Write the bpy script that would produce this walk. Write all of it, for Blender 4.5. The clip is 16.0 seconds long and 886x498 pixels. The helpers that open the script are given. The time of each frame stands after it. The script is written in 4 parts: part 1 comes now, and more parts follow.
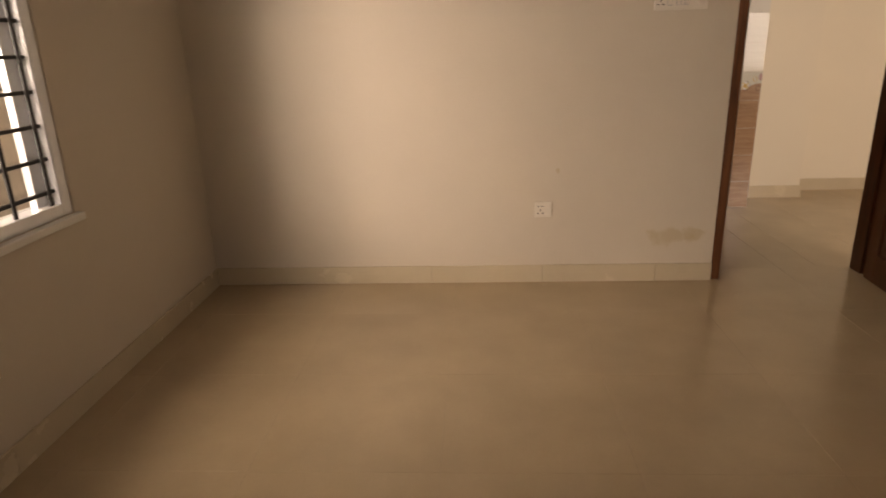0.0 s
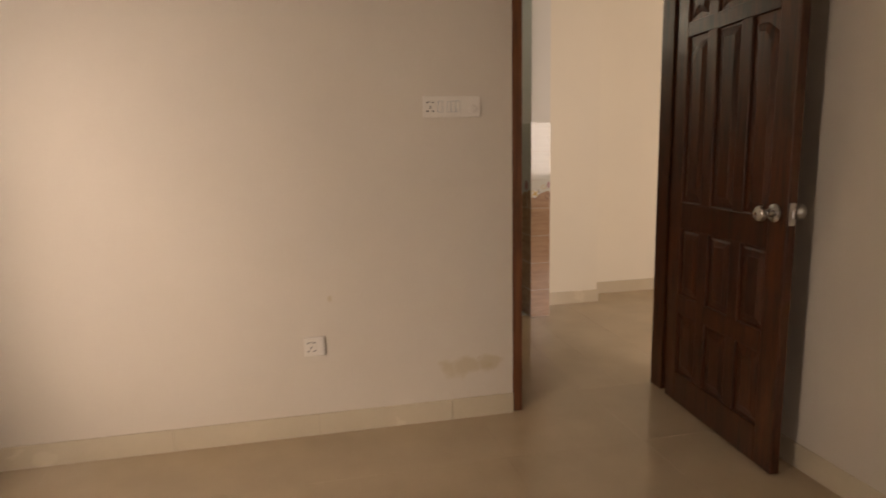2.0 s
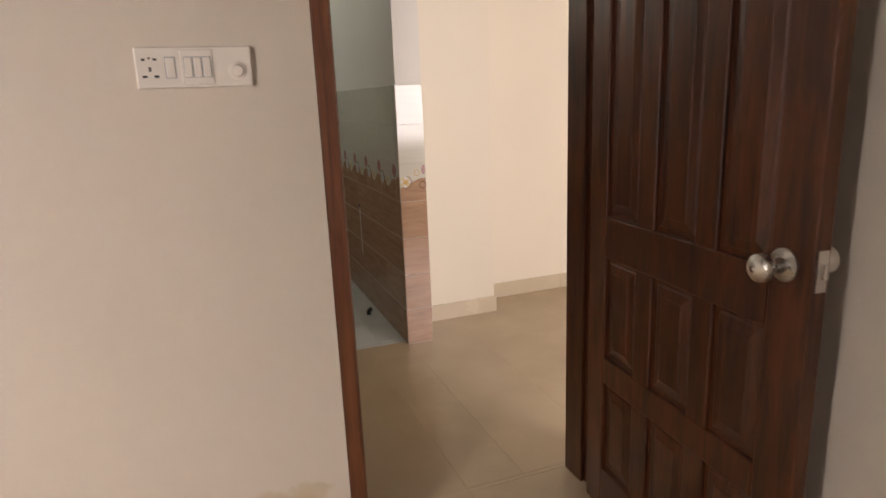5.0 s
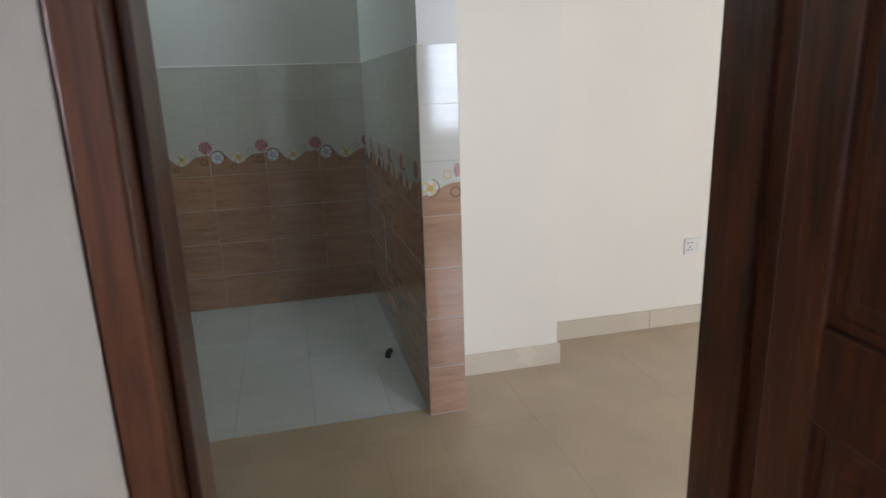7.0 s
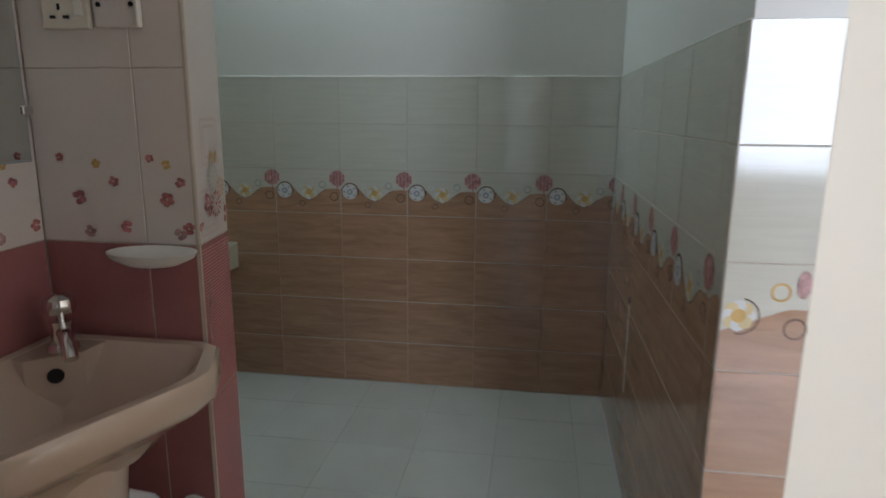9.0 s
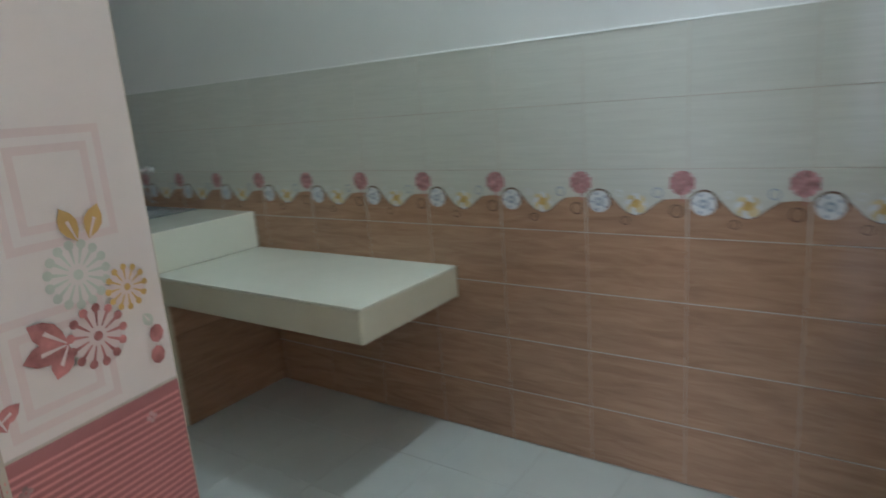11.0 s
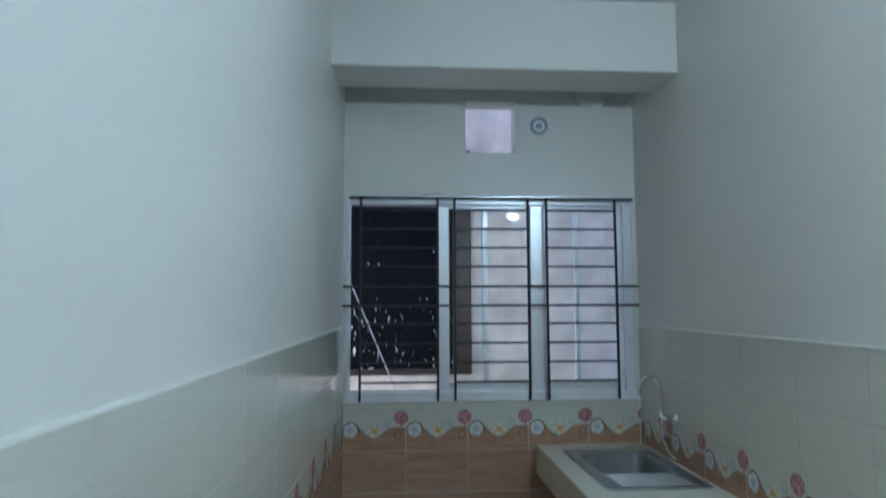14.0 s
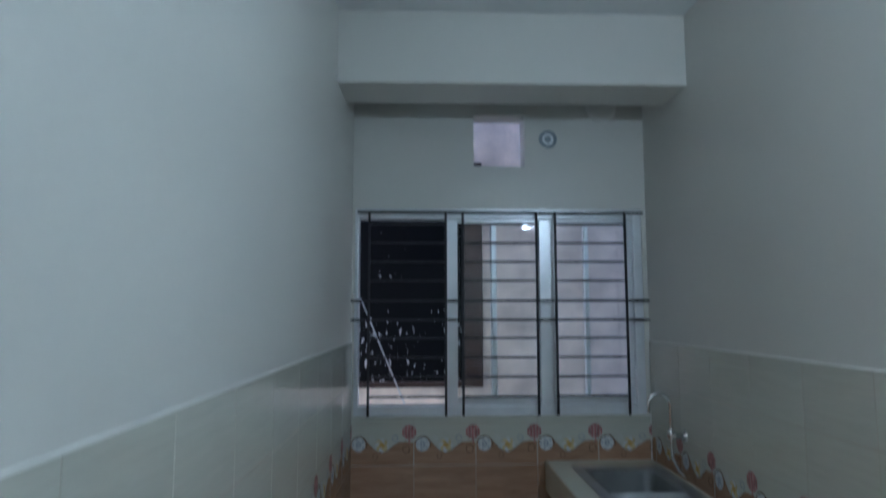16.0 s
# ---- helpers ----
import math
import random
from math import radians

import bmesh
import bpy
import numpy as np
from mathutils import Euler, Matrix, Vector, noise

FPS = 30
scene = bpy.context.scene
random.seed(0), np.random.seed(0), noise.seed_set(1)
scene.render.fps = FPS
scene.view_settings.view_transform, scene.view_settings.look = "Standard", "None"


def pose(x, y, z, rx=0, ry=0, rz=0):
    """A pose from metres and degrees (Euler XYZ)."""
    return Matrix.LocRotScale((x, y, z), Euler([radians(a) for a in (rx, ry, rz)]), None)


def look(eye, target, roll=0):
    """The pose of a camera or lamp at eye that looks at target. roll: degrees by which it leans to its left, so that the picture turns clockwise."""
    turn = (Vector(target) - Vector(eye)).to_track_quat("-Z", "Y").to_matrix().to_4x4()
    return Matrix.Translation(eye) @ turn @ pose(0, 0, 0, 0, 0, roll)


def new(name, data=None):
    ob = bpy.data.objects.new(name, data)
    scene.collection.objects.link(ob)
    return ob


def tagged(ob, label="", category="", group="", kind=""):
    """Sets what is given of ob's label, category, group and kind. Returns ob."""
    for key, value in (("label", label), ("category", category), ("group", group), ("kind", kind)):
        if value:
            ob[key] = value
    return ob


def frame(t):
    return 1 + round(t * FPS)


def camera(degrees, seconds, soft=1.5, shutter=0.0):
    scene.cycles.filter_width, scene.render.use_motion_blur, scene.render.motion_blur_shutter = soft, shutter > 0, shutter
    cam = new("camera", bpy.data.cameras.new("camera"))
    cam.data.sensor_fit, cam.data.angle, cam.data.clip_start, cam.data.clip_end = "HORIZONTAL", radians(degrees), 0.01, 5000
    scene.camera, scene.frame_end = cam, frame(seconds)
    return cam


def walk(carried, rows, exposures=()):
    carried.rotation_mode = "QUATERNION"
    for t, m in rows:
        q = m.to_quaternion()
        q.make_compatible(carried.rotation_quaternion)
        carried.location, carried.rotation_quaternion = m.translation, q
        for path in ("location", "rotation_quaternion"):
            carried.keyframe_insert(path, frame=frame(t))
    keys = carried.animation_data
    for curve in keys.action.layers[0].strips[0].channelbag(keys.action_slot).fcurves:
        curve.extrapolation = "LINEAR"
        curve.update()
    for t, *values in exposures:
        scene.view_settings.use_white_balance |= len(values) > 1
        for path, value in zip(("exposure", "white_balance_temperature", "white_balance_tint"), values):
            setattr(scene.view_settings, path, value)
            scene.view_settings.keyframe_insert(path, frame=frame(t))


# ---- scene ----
cam = camera(70.4, 16.0, 1.6, 0.4)
PATH = [
    (0, (-1.908, -6.382, 1.254), (-2.021, -4.484, 0.635), -1.8),
    (0.5, (-1.838, -6.317, 1.256), (-1.862, -4.424, 0.609), -4.8),
    (1, (-1.786, -6.173, 1.236), (-1.747, -4.25, 0.688), -5.9),
    (1.5, (-1.678, -5.999, 1.239), (-1.454, -4.064, 0.788), -4.1),
    (2, (-1.575, -5.822, 1.259), (-1.152, -3.895, 0.933), -1.2),
    (2.5, (-1.563, -5.626, 1.28), (-0.878, -3.773, 0.968), -3.0),
    (3, (-1.464, -5.468, 1.257), (-0.702, -3.645, 0.947), -4.8),
    (3.5, (-1.321, -5.266, 1.268), (-0.633, -3.426, 0.893), -3.9),
    (3.7, (-1.276, -5.204, 1.269), (-0.56, -3.374, 0.897), -3.6),
    (5.8, (-0.701, -4.386, 1.364), (-0.143, -2.55, 0.801), 0.4),
    (6, (-0.642, -4.292, 1.328), (-0.154, -2.439, 0.755), 1.9),
    (6.5, (-0.542, -4.05, 1.271), (-0.062, -2.174, 0.769), -1.0),
    (7, (-0.459, -3.788, 1.266), (-0.004, -1.908, 0.758), -1.9),
    (7.5, (-0.385, -3.527, 1.235), (-0.308, -1.599, 0.708), -4.9),
    (7.6, (-0.411, -3.432, 1.213), (-0.368, -1.495, 0.719), -4.4),
    (8, (-0.348, -3.283, 1.246), (-0.448, -1.336, 0.798), -0.8),
    (8.2, (-0.333, -3.169, 1.247), (-0.417, -1.216, 0.825), 1.1),
    (10.3, (-0.338, -2.117, 1.239), (-1.03, -0.299, 0.774), -2.7),
    (10.5, (-0.377, -2.029, 1.228), (-1.11, -0.235, 0.735), -2.8),
    (11, (-0.439, -1.842, 1.23), (-1.569, -0.254, 0.781), -4.5),
    (11.5, (-0.48, -1.71, 1.26), (-2.039, -0.544, 0.803), -2.9),
    (12, (-0.584, -1.571, 1.28), (-2.324, -0.668, 0.883), -2.7),
    (12.5, (-0.713, -1.453, 1.31), (-2.506, -0.632, 0.976), -2.8),
    (13, (-0.799, -1.371, 1.369), (-2.746, -0.969, 1.156), -2.3),
    (13.2, (-0.817, -1.323, 1.394), (-2.792, -1.048, 1.249), -1.8),
    (13.5, (-0.832, -1.261, 1.425), (-2.822, -1.074, 1.361), -0.2),
    (14, (-0.832, -1.224, 1.517), (-2.82, -1.082, 1.691), -0.2),
    (14.5, (-0.825, -1.199, 1.565), (-2.784, -1.115, 1.959), -0.0),
    (15, (-0.812, -1.213, 1.606), (-2.751, -1.155, 2.095), 1.0),
    (15.5, (-0.794, -1.191, 1.624), (-2.74, -1.132, 2.081), 1.1),
    (16, (-0.824, -1.158, 1.556), (-2.813, -1.084, 1.75), -0.1),
]
EXPOSURES = [(0, -0.47, 8600, 24), (0.6, -0.35, 8500, 24), (2, -0.43, 7950, 24), (3, -0.27, 7800, 25), (3.7, -0.10, 7500, 25), (5.8, 0.38, 6100, 18), (6.5, 0.34, 5500, 13), (7, 0.18, 5250, 12), (8.2, 0.02, 5250, 11), (10.3, 1.30, 5150, 13), (11.5, 1.20, 4980, 12), (12, 1.36, 4950, 11), (13, 1.46, 4780, 11), (14.5, 1.36, 4620, 14), (15.5, 1.05, 4680, 15), (16, 0.83, 4680, 16)]
walk(cam, [(t, look(eye, target, roll)) for t, eye, target, roll in PATH], EXPOSURES)


# ---- world, lights ----
world = bpy.data.worlds.new("world")
scene.world = world
world.use_nodes = True
wn = world.node_tree
sky = wn.nodes.new("ShaderNodeTexSky")
sky.sky_type = "NISHITA"
sky.sun_disc = False
sky.air_density, sky.dust_density, sky.ozone_density = 0.8, 5.0, 0.4
sky.sun_elevation, sky.sun_rotation = radians(50), radians(200)
wn.links.new(sky.outputs[0], wn.nodes["Background"].inputs[0])
wn.nodes["Background"].inputs[1].default_value = 0.10


def area_light(name, m, w, h, power, colour):
    data = bpy.data.lights.new(name, "AREA")
    data.shape, data.size, data.size_y, data.energy, data.color = "RECTANGLE", w, h, power, colour
    ob = new(name, data)
    ob.matrix_world = m
    return ob


sun = bpy.data.lights.new("sun", "SUN")
sun.energy, sun.angle, sun.color = 1.0, radians(12), (1.0, 0.96, 0.9)
sun_ob = new("sun", sun)
sun_ob.matrix_world = look((0, 0, 20), (8, -14, 0))
# daylight in the bedroom window, the living room window and the light well behind the kitchen window
area_light("daylight_bedroom", look((-4.30, -6.30, 1.85), (-0.6, -5.2, 0.8)), 1.2, 1.5, 240, (1.0, 0.95, 0.88))
# added fill lamp at the unseen south end, no known window there
area_light("fill_bedroom_south", look((-0.95, -7.19, 1.15), (-1.1, -3.0, 1.0)), 1.1, 1.9, 5.0, (1.0, 0.95, 0.90))
area_light("daylight_living", look((1.80, -6.42, 1.5), (1.25, -2.0, 0.9)), 1.6, 1.45, 96, (1.0, 0.97, 0.93))
BULB = 165.0


# ---- materials ----
def material(name, colour, rough=0.6, metal=0.0, noise_scale=6.0, vary=0.08, fine=120.0, bump=0.05, per_piece=0.0, spec=0.5, coat=0.0):
    """A surface with large soft variation, fine grain, slight relief and a shift from piece to piece."""
    m = bpy.data.materials.new(name)
    m.use_nodes = True
    n, l = m.node_tree.nodes, m.node_tree.links
    b = n["Principled BSDF"]
    geo = n.new("ShaderNodeNewGeometry")
    big = n.new("ShaderNodeTexNoise")
    big.inputs["Scale"].default_value, big.inputs["Detail"].default_value = noise_scale, 5
    small = n.new("ShaderNodeTexNoise")
    small.inputs["Scale"].default_value, small.inputs["Detail"].default_value = fine, 3
    l.new(geo.outputs["Position"], big.inputs["Vector"])
    l.new(geo.outputs["Position"], small.inputs["Vector"])
    dark = [c * (1 - vary * 2) for c in colour[:3]]
    light = [min(1, c * (1 + vary)) for c in colour[:3]]
    mix = n.new("ShaderNodeMix")
    mix.data_type = "RGBA"
    mix.inputs[6].default_value, mix.inputs[7].default_value = (*dark, 1), (*light, 1)
    ramp = n.new("ShaderNodeMapRange")
    ramp.inputs[1].default_value, ramp.inputs[2].default_value = 0.25, 0.75
    l.new(big.outputs[0], ramp.inputs[0])
    l.new(ramp.outputs[0], mix.inputs[0])
    out = mix.outputs[2]
    hsv = n.new("ShaderNodeHueSaturation")
    add = n.new("ShaderNodeMath")
    add.operation = "MULTIPLY_ADD"
    add.inputs[1].default_value, add.inputs[2].default_value = vary * 1.2, 1 - vary * 0.6
    l.new(small.outputs[0], add.inputs[0])
    val = add.outputs[0]
    if per_piece:
        info = n.new("ShaderNodeObjectInfo")
        pm = n.new("ShaderNodeMath")
        pm.operation = "MULTIPLY_ADD"
        pm.inputs[1].default_value = per_piece
        l.new(info.outputs["Random"], pm.inputs[0])
        l.new(val, pm.inputs[2])
        val = pm.outputs[0]
    l.new(val, hsv.inputs["Value"])
    l.new(out, hsv.inputs["Color"])
    l.new(hsv.outputs[0], b.inputs["Base Color"])
    rr = n.new("ShaderNodeMapRange")
    rr.inputs[3].default_value, rr.inputs[4].default_value = max(0.02, rough * 0.8), min(1, rough * 1.25)
    l.new(big.outputs[0], rr.inputs[0])
    l.new(rr.outputs[0], b.inputs["Roughness"])
    b.inputs["Metallic"].default_value = metal
    b.inputs["Specular IOR Level"].default_value = spec
    b.inputs["Coat Weight"].default_value = coat
    b.inputs["Coat Roughness"].default_value = 0.12
    if bump:
        bp = n.new("ShaderNodeBump")
        bp.inputs["Strength"].default_value, bp.inputs["Distance"].default_value = bump, 0.004
        l.new(small.outputs[0], bp.inputs["Height"])
        l.new(bp.outputs[0], b.inputs["Normal"])
    return m


def streaked(name, dark, light, stretch, rough=0.35, per_piece=0.1, scale=9.0, bump=0.04, coat=0.0, detail=6):
    """Wood or printed wood grain: noise drawn out along one axis."""
    m = bpy.data.materials.new(name)
    m.use_nodes = True
    n, l = m.node_tree.nodes, m.node_tree.links
    b = n["Principled BSDF"]
    co = n.new("ShaderNodeTexCoord")
    mp = n.new("ShaderNodeMapping")
    mp.inputs["Scale"].default_value = stretch
    l.new(co.outputs["Object"], mp.inputs["Vector"])
    info = n.new("ShaderNodeObjectInfo")
    off = n.new("ShaderNodeVectorMath")
    off.operation = "MULTIPLY_ADD"
    comb = n.new("ShaderNodeCombineXYZ")
    for i in range(3):
        l.new(info.outputs["Random"], comb.inputs[i])
    off.inputs[1].default_value = (17, 23, 31)
    l.new(comb.outputs[0], off.inputs[0])
    l.new(mp.outputs[0], off.inputs[2])
    t = n.new("ShaderNodeTexNoise")
    t.inputs["Scale"].default_value, t.inputs["Detail"].default_value, t.inputs["Roughness"].default_value = scale, detail, 0.6
    t.inputs["Distortion"].default_value = 0.6
    l.new(off.outputs[0], t.inputs["Vector"])
    r = n.new("ShaderNodeValToRGB")
    r.color_ramp.elements[0].position, r.color_ramp.elements[1].position = 0.3, 0.7
    r.color_ramp.elements[0].color, r.color_ramp.elements[1].color = (*dark, 1), (*light, 1)
    l.new(t.outputs[0], r.inputs[0])
    hsv = n.new("ShaderNodeHueSaturation")
    v = n.new("ShaderNodeMath")
    v.operation = "MULTIPLY_ADD"
    v.inputs[1].default_value, v.inputs[2].default_value = per_piece, 1 - per_piece / 2
    l.new(info.outputs["Random"], v.inputs[0])
    l.new(v.outputs[0], hsv.inputs["Value"])
    l.new(r.outputs[0], hsv.inputs["Color"])
    l.new(hsv.outputs[0], b.inputs["Base Color"])
    b.inputs["Roughness"].default_value = rough
    b.inputs["Coat Weight"].default_value = coat
    b.inputs["Coat Roughness"].default_value = 0.2
    bp = n.new("ShaderNodeBump")
    bp.inputs["Strength"].default_value, bp.inputs["Distance"].default_value = bump, 0.003
    l.new(t.outputs[0], bp.inputs["Height"])
    l.new(bp.outputs[0], b.inputs["Normal"])
    return m


def stained(m, stains, colour, amount=0.5):
    """Adds damp stains with ragged outlines: centres and radii in the world, on one painted material."""
    n, l = m.node_tree.nodes, m.node_tree.links
    b = n["Principled BSDF"]
    geo = n.new("ShaderNodeNewGeometry")
    src = b.inputs["Base Color"].links[0].from_socket
    for centre, size, seed in stains:
        sub = n.new("ShaderNodeVectorMath")
        sub.operation = "SUBTRACT"
        sub.inputs[1].default_value = centre
        l.new(geo.outputs["Position"], sub.inputs[0])
        dv = n.new("ShaderNodeVectorMath")
        dv.operation = "DIVIDE"
        dv.inputs[1].default_value = size
        l.new(sub.outputs[0], dv.inputs[0])
        ln = n.new("ShaderNodeVectorMath")
        ln.operation = "LENGTH"
        l.new(dv.outputs[0], ln.inputs[0])
        ns = n.new("ShaderNodeTexNoise")
        ns.inputs["Scale"].default_value, ns.inputs["Detail"].default_value = 14 + seed, 6
        l.new(geo.outputs["Position"], ns.inputs["Vector"])
        sm = n.new("ShaderNodeMath")
        sm.operation = "MULTIPLY_ADD"
        sm.inputs[1].default_value = 1.9
        l.new(ns.outputs[0], sm.inputs[0])
        l.new(ln.outputs["Value"], sm.inputs[2])
        mr = n.new("ShaderNodeMapRange")
        mr.inputs[1].default_value, mr.inputs[2].default_value = 1.35, 1.75
        mr.inputs[3].default_value, mr.inputs[4].default_value = amount, 0
        l.new(sm.outputs[0], mr.inputs[0])
        mx = n.new("ShaderNodeMix")
        mx.data_type = "RGBA"
        mx.inputs[7].default_value = (*colour, 1)
        l.new(mr.outputs[0], mx.inputs[0])
        l.new(src, mx.inputs[6])
        src = mx.outputs[2]
    l.new(src, b.inputs["Base Color"])
    return m


def glass_material(name, tint=(0.9, 0.95, 0.95), rough=0.02):
    m = bpy.data.materials.new(name)
    m.use_nodes = True
    b = m.node_tree.nodes["Principled BSDF"]
    b.inputs["Base Color"].default_value = (*tint, 1)
    b.inputs["Roughness"].default_value = rough
    b.inputs["Transmission Weight"].default_value = 1.0
    b.inputs["IOR"].default_value = 1.45
    return m


def glow_material(name, colour, strength):
    m = bpy.data.materials.new(name)
    m.use_nodes = True
    b = m.node_tree.nodes["Principled BSDF"]
    b.inputs["Base Color"].default_value = (*colour, 1)
    b.inputs["Emission Color"].default_value = (*colour, 1)
    b.inputs["Emission Strength"].default_value = strength
    return m


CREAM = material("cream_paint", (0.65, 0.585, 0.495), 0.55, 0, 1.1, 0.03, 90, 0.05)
CREAM_DAMP = stained(material("cream_paint_damp", (0.65, 0.585, 0.495), 0.55, 0, 1.1, 0.03, 90, 0.05),
                     [((-0.90, -3.13, 0.255), (0.15, 0.3, 0.07), 0), ((-0.78, -3.13, 0.26), (0.09, 0.3, 0.05), 5), ((-1.49, -3.13, 0.61), (0.012, 0.3, 0.018), 9)], (0.49, 0.385, 0.21), 0.5)
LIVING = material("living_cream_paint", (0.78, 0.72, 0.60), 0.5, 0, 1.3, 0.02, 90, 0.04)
KITCHEN_WHITE = material("kitchen_white_paint", (0.70, 0.69, 0.64), 0.4, 0, 1.2, 0.025, 80, 0.05)
CEILING = material("ceiling_white_paint", (0.80, 0.81, 0.80), 0.7, 0, 1.5, 0.02, 80, 0.05)
BEIGE_TILE = material("beige_floor_tile", (0.445, 0.345, 0.228), 0.18, 0, 3.5, 0.05, 60, 0.01, 0.04)
SKIRT = material("beige_skirting_tile", (0.58, 0.50, 0.37), 0.25, 0, 4, 0.04, 60, 0.01, 0.03)
GROUT = material("grey_cement_joint", (0.42, 0.325, 0.214), 0.7, 0, 12, 0.06, 200, 0.1)
GROUT_GREY = material("dirty_grey_joint", (0.43, 0.42, 0.385), 0.9, 0, 12, 0.2, 200, 0.2)
GROUT_LIGHT = material("pale_cement_joint", (0.50, 0.435, 0.355), 0.85, 0, 12, 0.08, 200, 0.2)
WHITE_TILE = material("white_floor_tile", (0.56, 0.57, 0.53), 0.09, 0, 4, 0.04, 90, 0.02, 0.05)
CREAM_TILE = streaked("pale_grey_wall_tile", (0.55, 0.545, 0.472), (0.605, 0.60, 0.522), (1.0, 16.0, 16.0), 0.10, 0.03, 5.0, 0.012)
BROWN_TILE = streaked("brown_wood_grain_tile", (0.315, 0.185, 0.112), (0.455, 0.285, 0.175), (1.0, 7.0, 7.0), 0.15, 0.08, 5.0, 0.01)
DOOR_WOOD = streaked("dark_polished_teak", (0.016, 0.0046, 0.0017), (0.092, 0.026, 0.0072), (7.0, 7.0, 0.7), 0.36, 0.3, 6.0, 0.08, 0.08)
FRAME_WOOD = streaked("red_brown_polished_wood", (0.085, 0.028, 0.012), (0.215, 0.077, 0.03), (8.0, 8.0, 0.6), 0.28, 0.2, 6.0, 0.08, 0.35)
PLASTIC = material("white_plastic", (0.80, 0.79, 0.75), 0.3, 0, 8, 0.02, 80, 0.0)
IVORY = material("ivory_switch_plastic", (0.74, 0.695, 0.62), 0.35, 0, 8, 0.03, 80, 0.0)
BLACK = material("black_slot", (0.012, 0.012, 0.012), 0.6, 0, 8, 0.05, 80, 0.0)
STEEL = material("brushed_steel", (0.62, 0.61, 0.58), 0.28, 1.0, 8, 0.05, 200, 0.02)
SINK_STEEL = material("dull_sink_steel", (0.40, 0.41, 0.41), 0.36, 1.0, 9, 0.08, 200, 0.03)
CHROME = material("chrome", (0.75, 0.75, 0.75), 0.09, 1.0, 8, 0.03, 200, 0.0)
ALU = material("grey_aluminium", (0.78, 0.80, 0.83), 0.3, 0.35, 7, 0.05, 150, 0.03)
IRON = material("dark_painted_iron", (0.008, 0.008, 0.009), 0.55, 0.0, 9, 0.1, 150, 0.05)
SLAB = material("cream_polished_slab_tile", (0.70, 0.68, 0.56), 0.16, 0, 4, 0.03, 90, 0.01)
SLAB_EDGE = material("cream_slab_edge_tile", (0.62, 0.57, 0.43), 0.2, 0, 4, 0.04, 90, 0.01)
PINK_TILE = material("dusky_pink_wall_tile", (0.36, 0.155, 0.155), 0.25, 0, 5, 0.08, 120, 0.03, 0.05)
ROSE_LINE = material("pale_rose_print", (0.62, 0.27, 0.26), 0.25, 0, 5, 0.05, 120, 0.0)
WHITE_WALL_TILE = material("blush_white_wall_tile", (0.72, 0.66, 0.63), 0.16, 0, 3, 0.03, 80, 0.012, 0.03)
FADED_PRINT = material("faded_rose_print", (0.50, 0.20, 0.20), 0.2, 0, 90, 0.35, 150, 0.0)
BLUSH = material("blush_print", (0.68, 0.57, 0.55), 0.2, 0, 6, 0.05, 120, 0.0)
RED_PRINT = material("red_flower_print", (0.48, 0.21, 0.20), 0.2, 0, 60, 0.3, 150, 0.0)
PINK_PRINT = material("pink_flower_print", (0.51, 0.32, 0.31), 0.2, 0, 60, 0.3, 150, 0.0)
SAGE_PRINT = material("sage_flower_print", (0.53, 0.57, 0.50), 0.2, 0, 30, 0.1, 150, 0.0)
OCHRE_PRINT = material("ochre_flower_print", (0.60, 0.40, 0.14), 0.2, 0, 30, 0.1, 150, 0.0)
YELLOW_PRINT = material("pale_yellow_flower_print", (0.66, 0.55, 0.30), 0.2, 0, 30, 0.1, 150, 0.0)
BLUE_PRINT = material("grey_blue_print", (0.36, 0.40, 0.46), 0.2, 0, 30, 0.1, 150, 0.0)
PALE_PRINT = material("pale_flower_print", (0.67, 0.68, 0.67), 0.2, 0, 30, 0.05, 150, 0.0)
DARK_PRINT = material("umber_scroll_print", (0.16, 0.10, 0.07), 0.2, 0, 30, 0.1, 150, 0.0)
CERAMIC = material("cream_sanitary_ceramic", (0.60, 0.475, 0.375), 0.12, 0, 3, 0.03, 60, 0.0, 0, 0.5, 0.6)
MIRROR = material("mirror_silver", (0.72, 0.78, 0.77), 0.02, 1.0, 3, 0.01, 60, 0.0)
RUBBER = material("black_rubber_pipe", (0.02, 0.02, 0.02), 0.6, 0, 8, 0.1, 80, 0.1)
GREY_PVC = material("blue_grey_pvc", (0.30, 0.34, 0.38), 0.4, 0, 8, 0.08, 80, 0.02)
PVC = material("grey_white_pvc", (0.62, 0.64, 0.66), 0.35, 0, 8, 0.05, 80, 0.02)
CONCRETE = material("pinkish_plaster_outside", (0.83, 0.72, 0.61), 0.9, 0, 5.0, 0.16, 60, 0.3)
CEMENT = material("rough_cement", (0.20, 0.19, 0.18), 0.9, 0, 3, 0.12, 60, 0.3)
BROWN_PAINT = material("brown_painted_frame", (0.05, 0.028, 0.02), 0.5, 0, 6, 0.1, 100, 0.05)
GLASS = glass_material("clear_glass", (0.90, 0.94, 0.92))
LIT = glow_material("lit_bulb", (0.93, 1.0, 0.86), BULB)


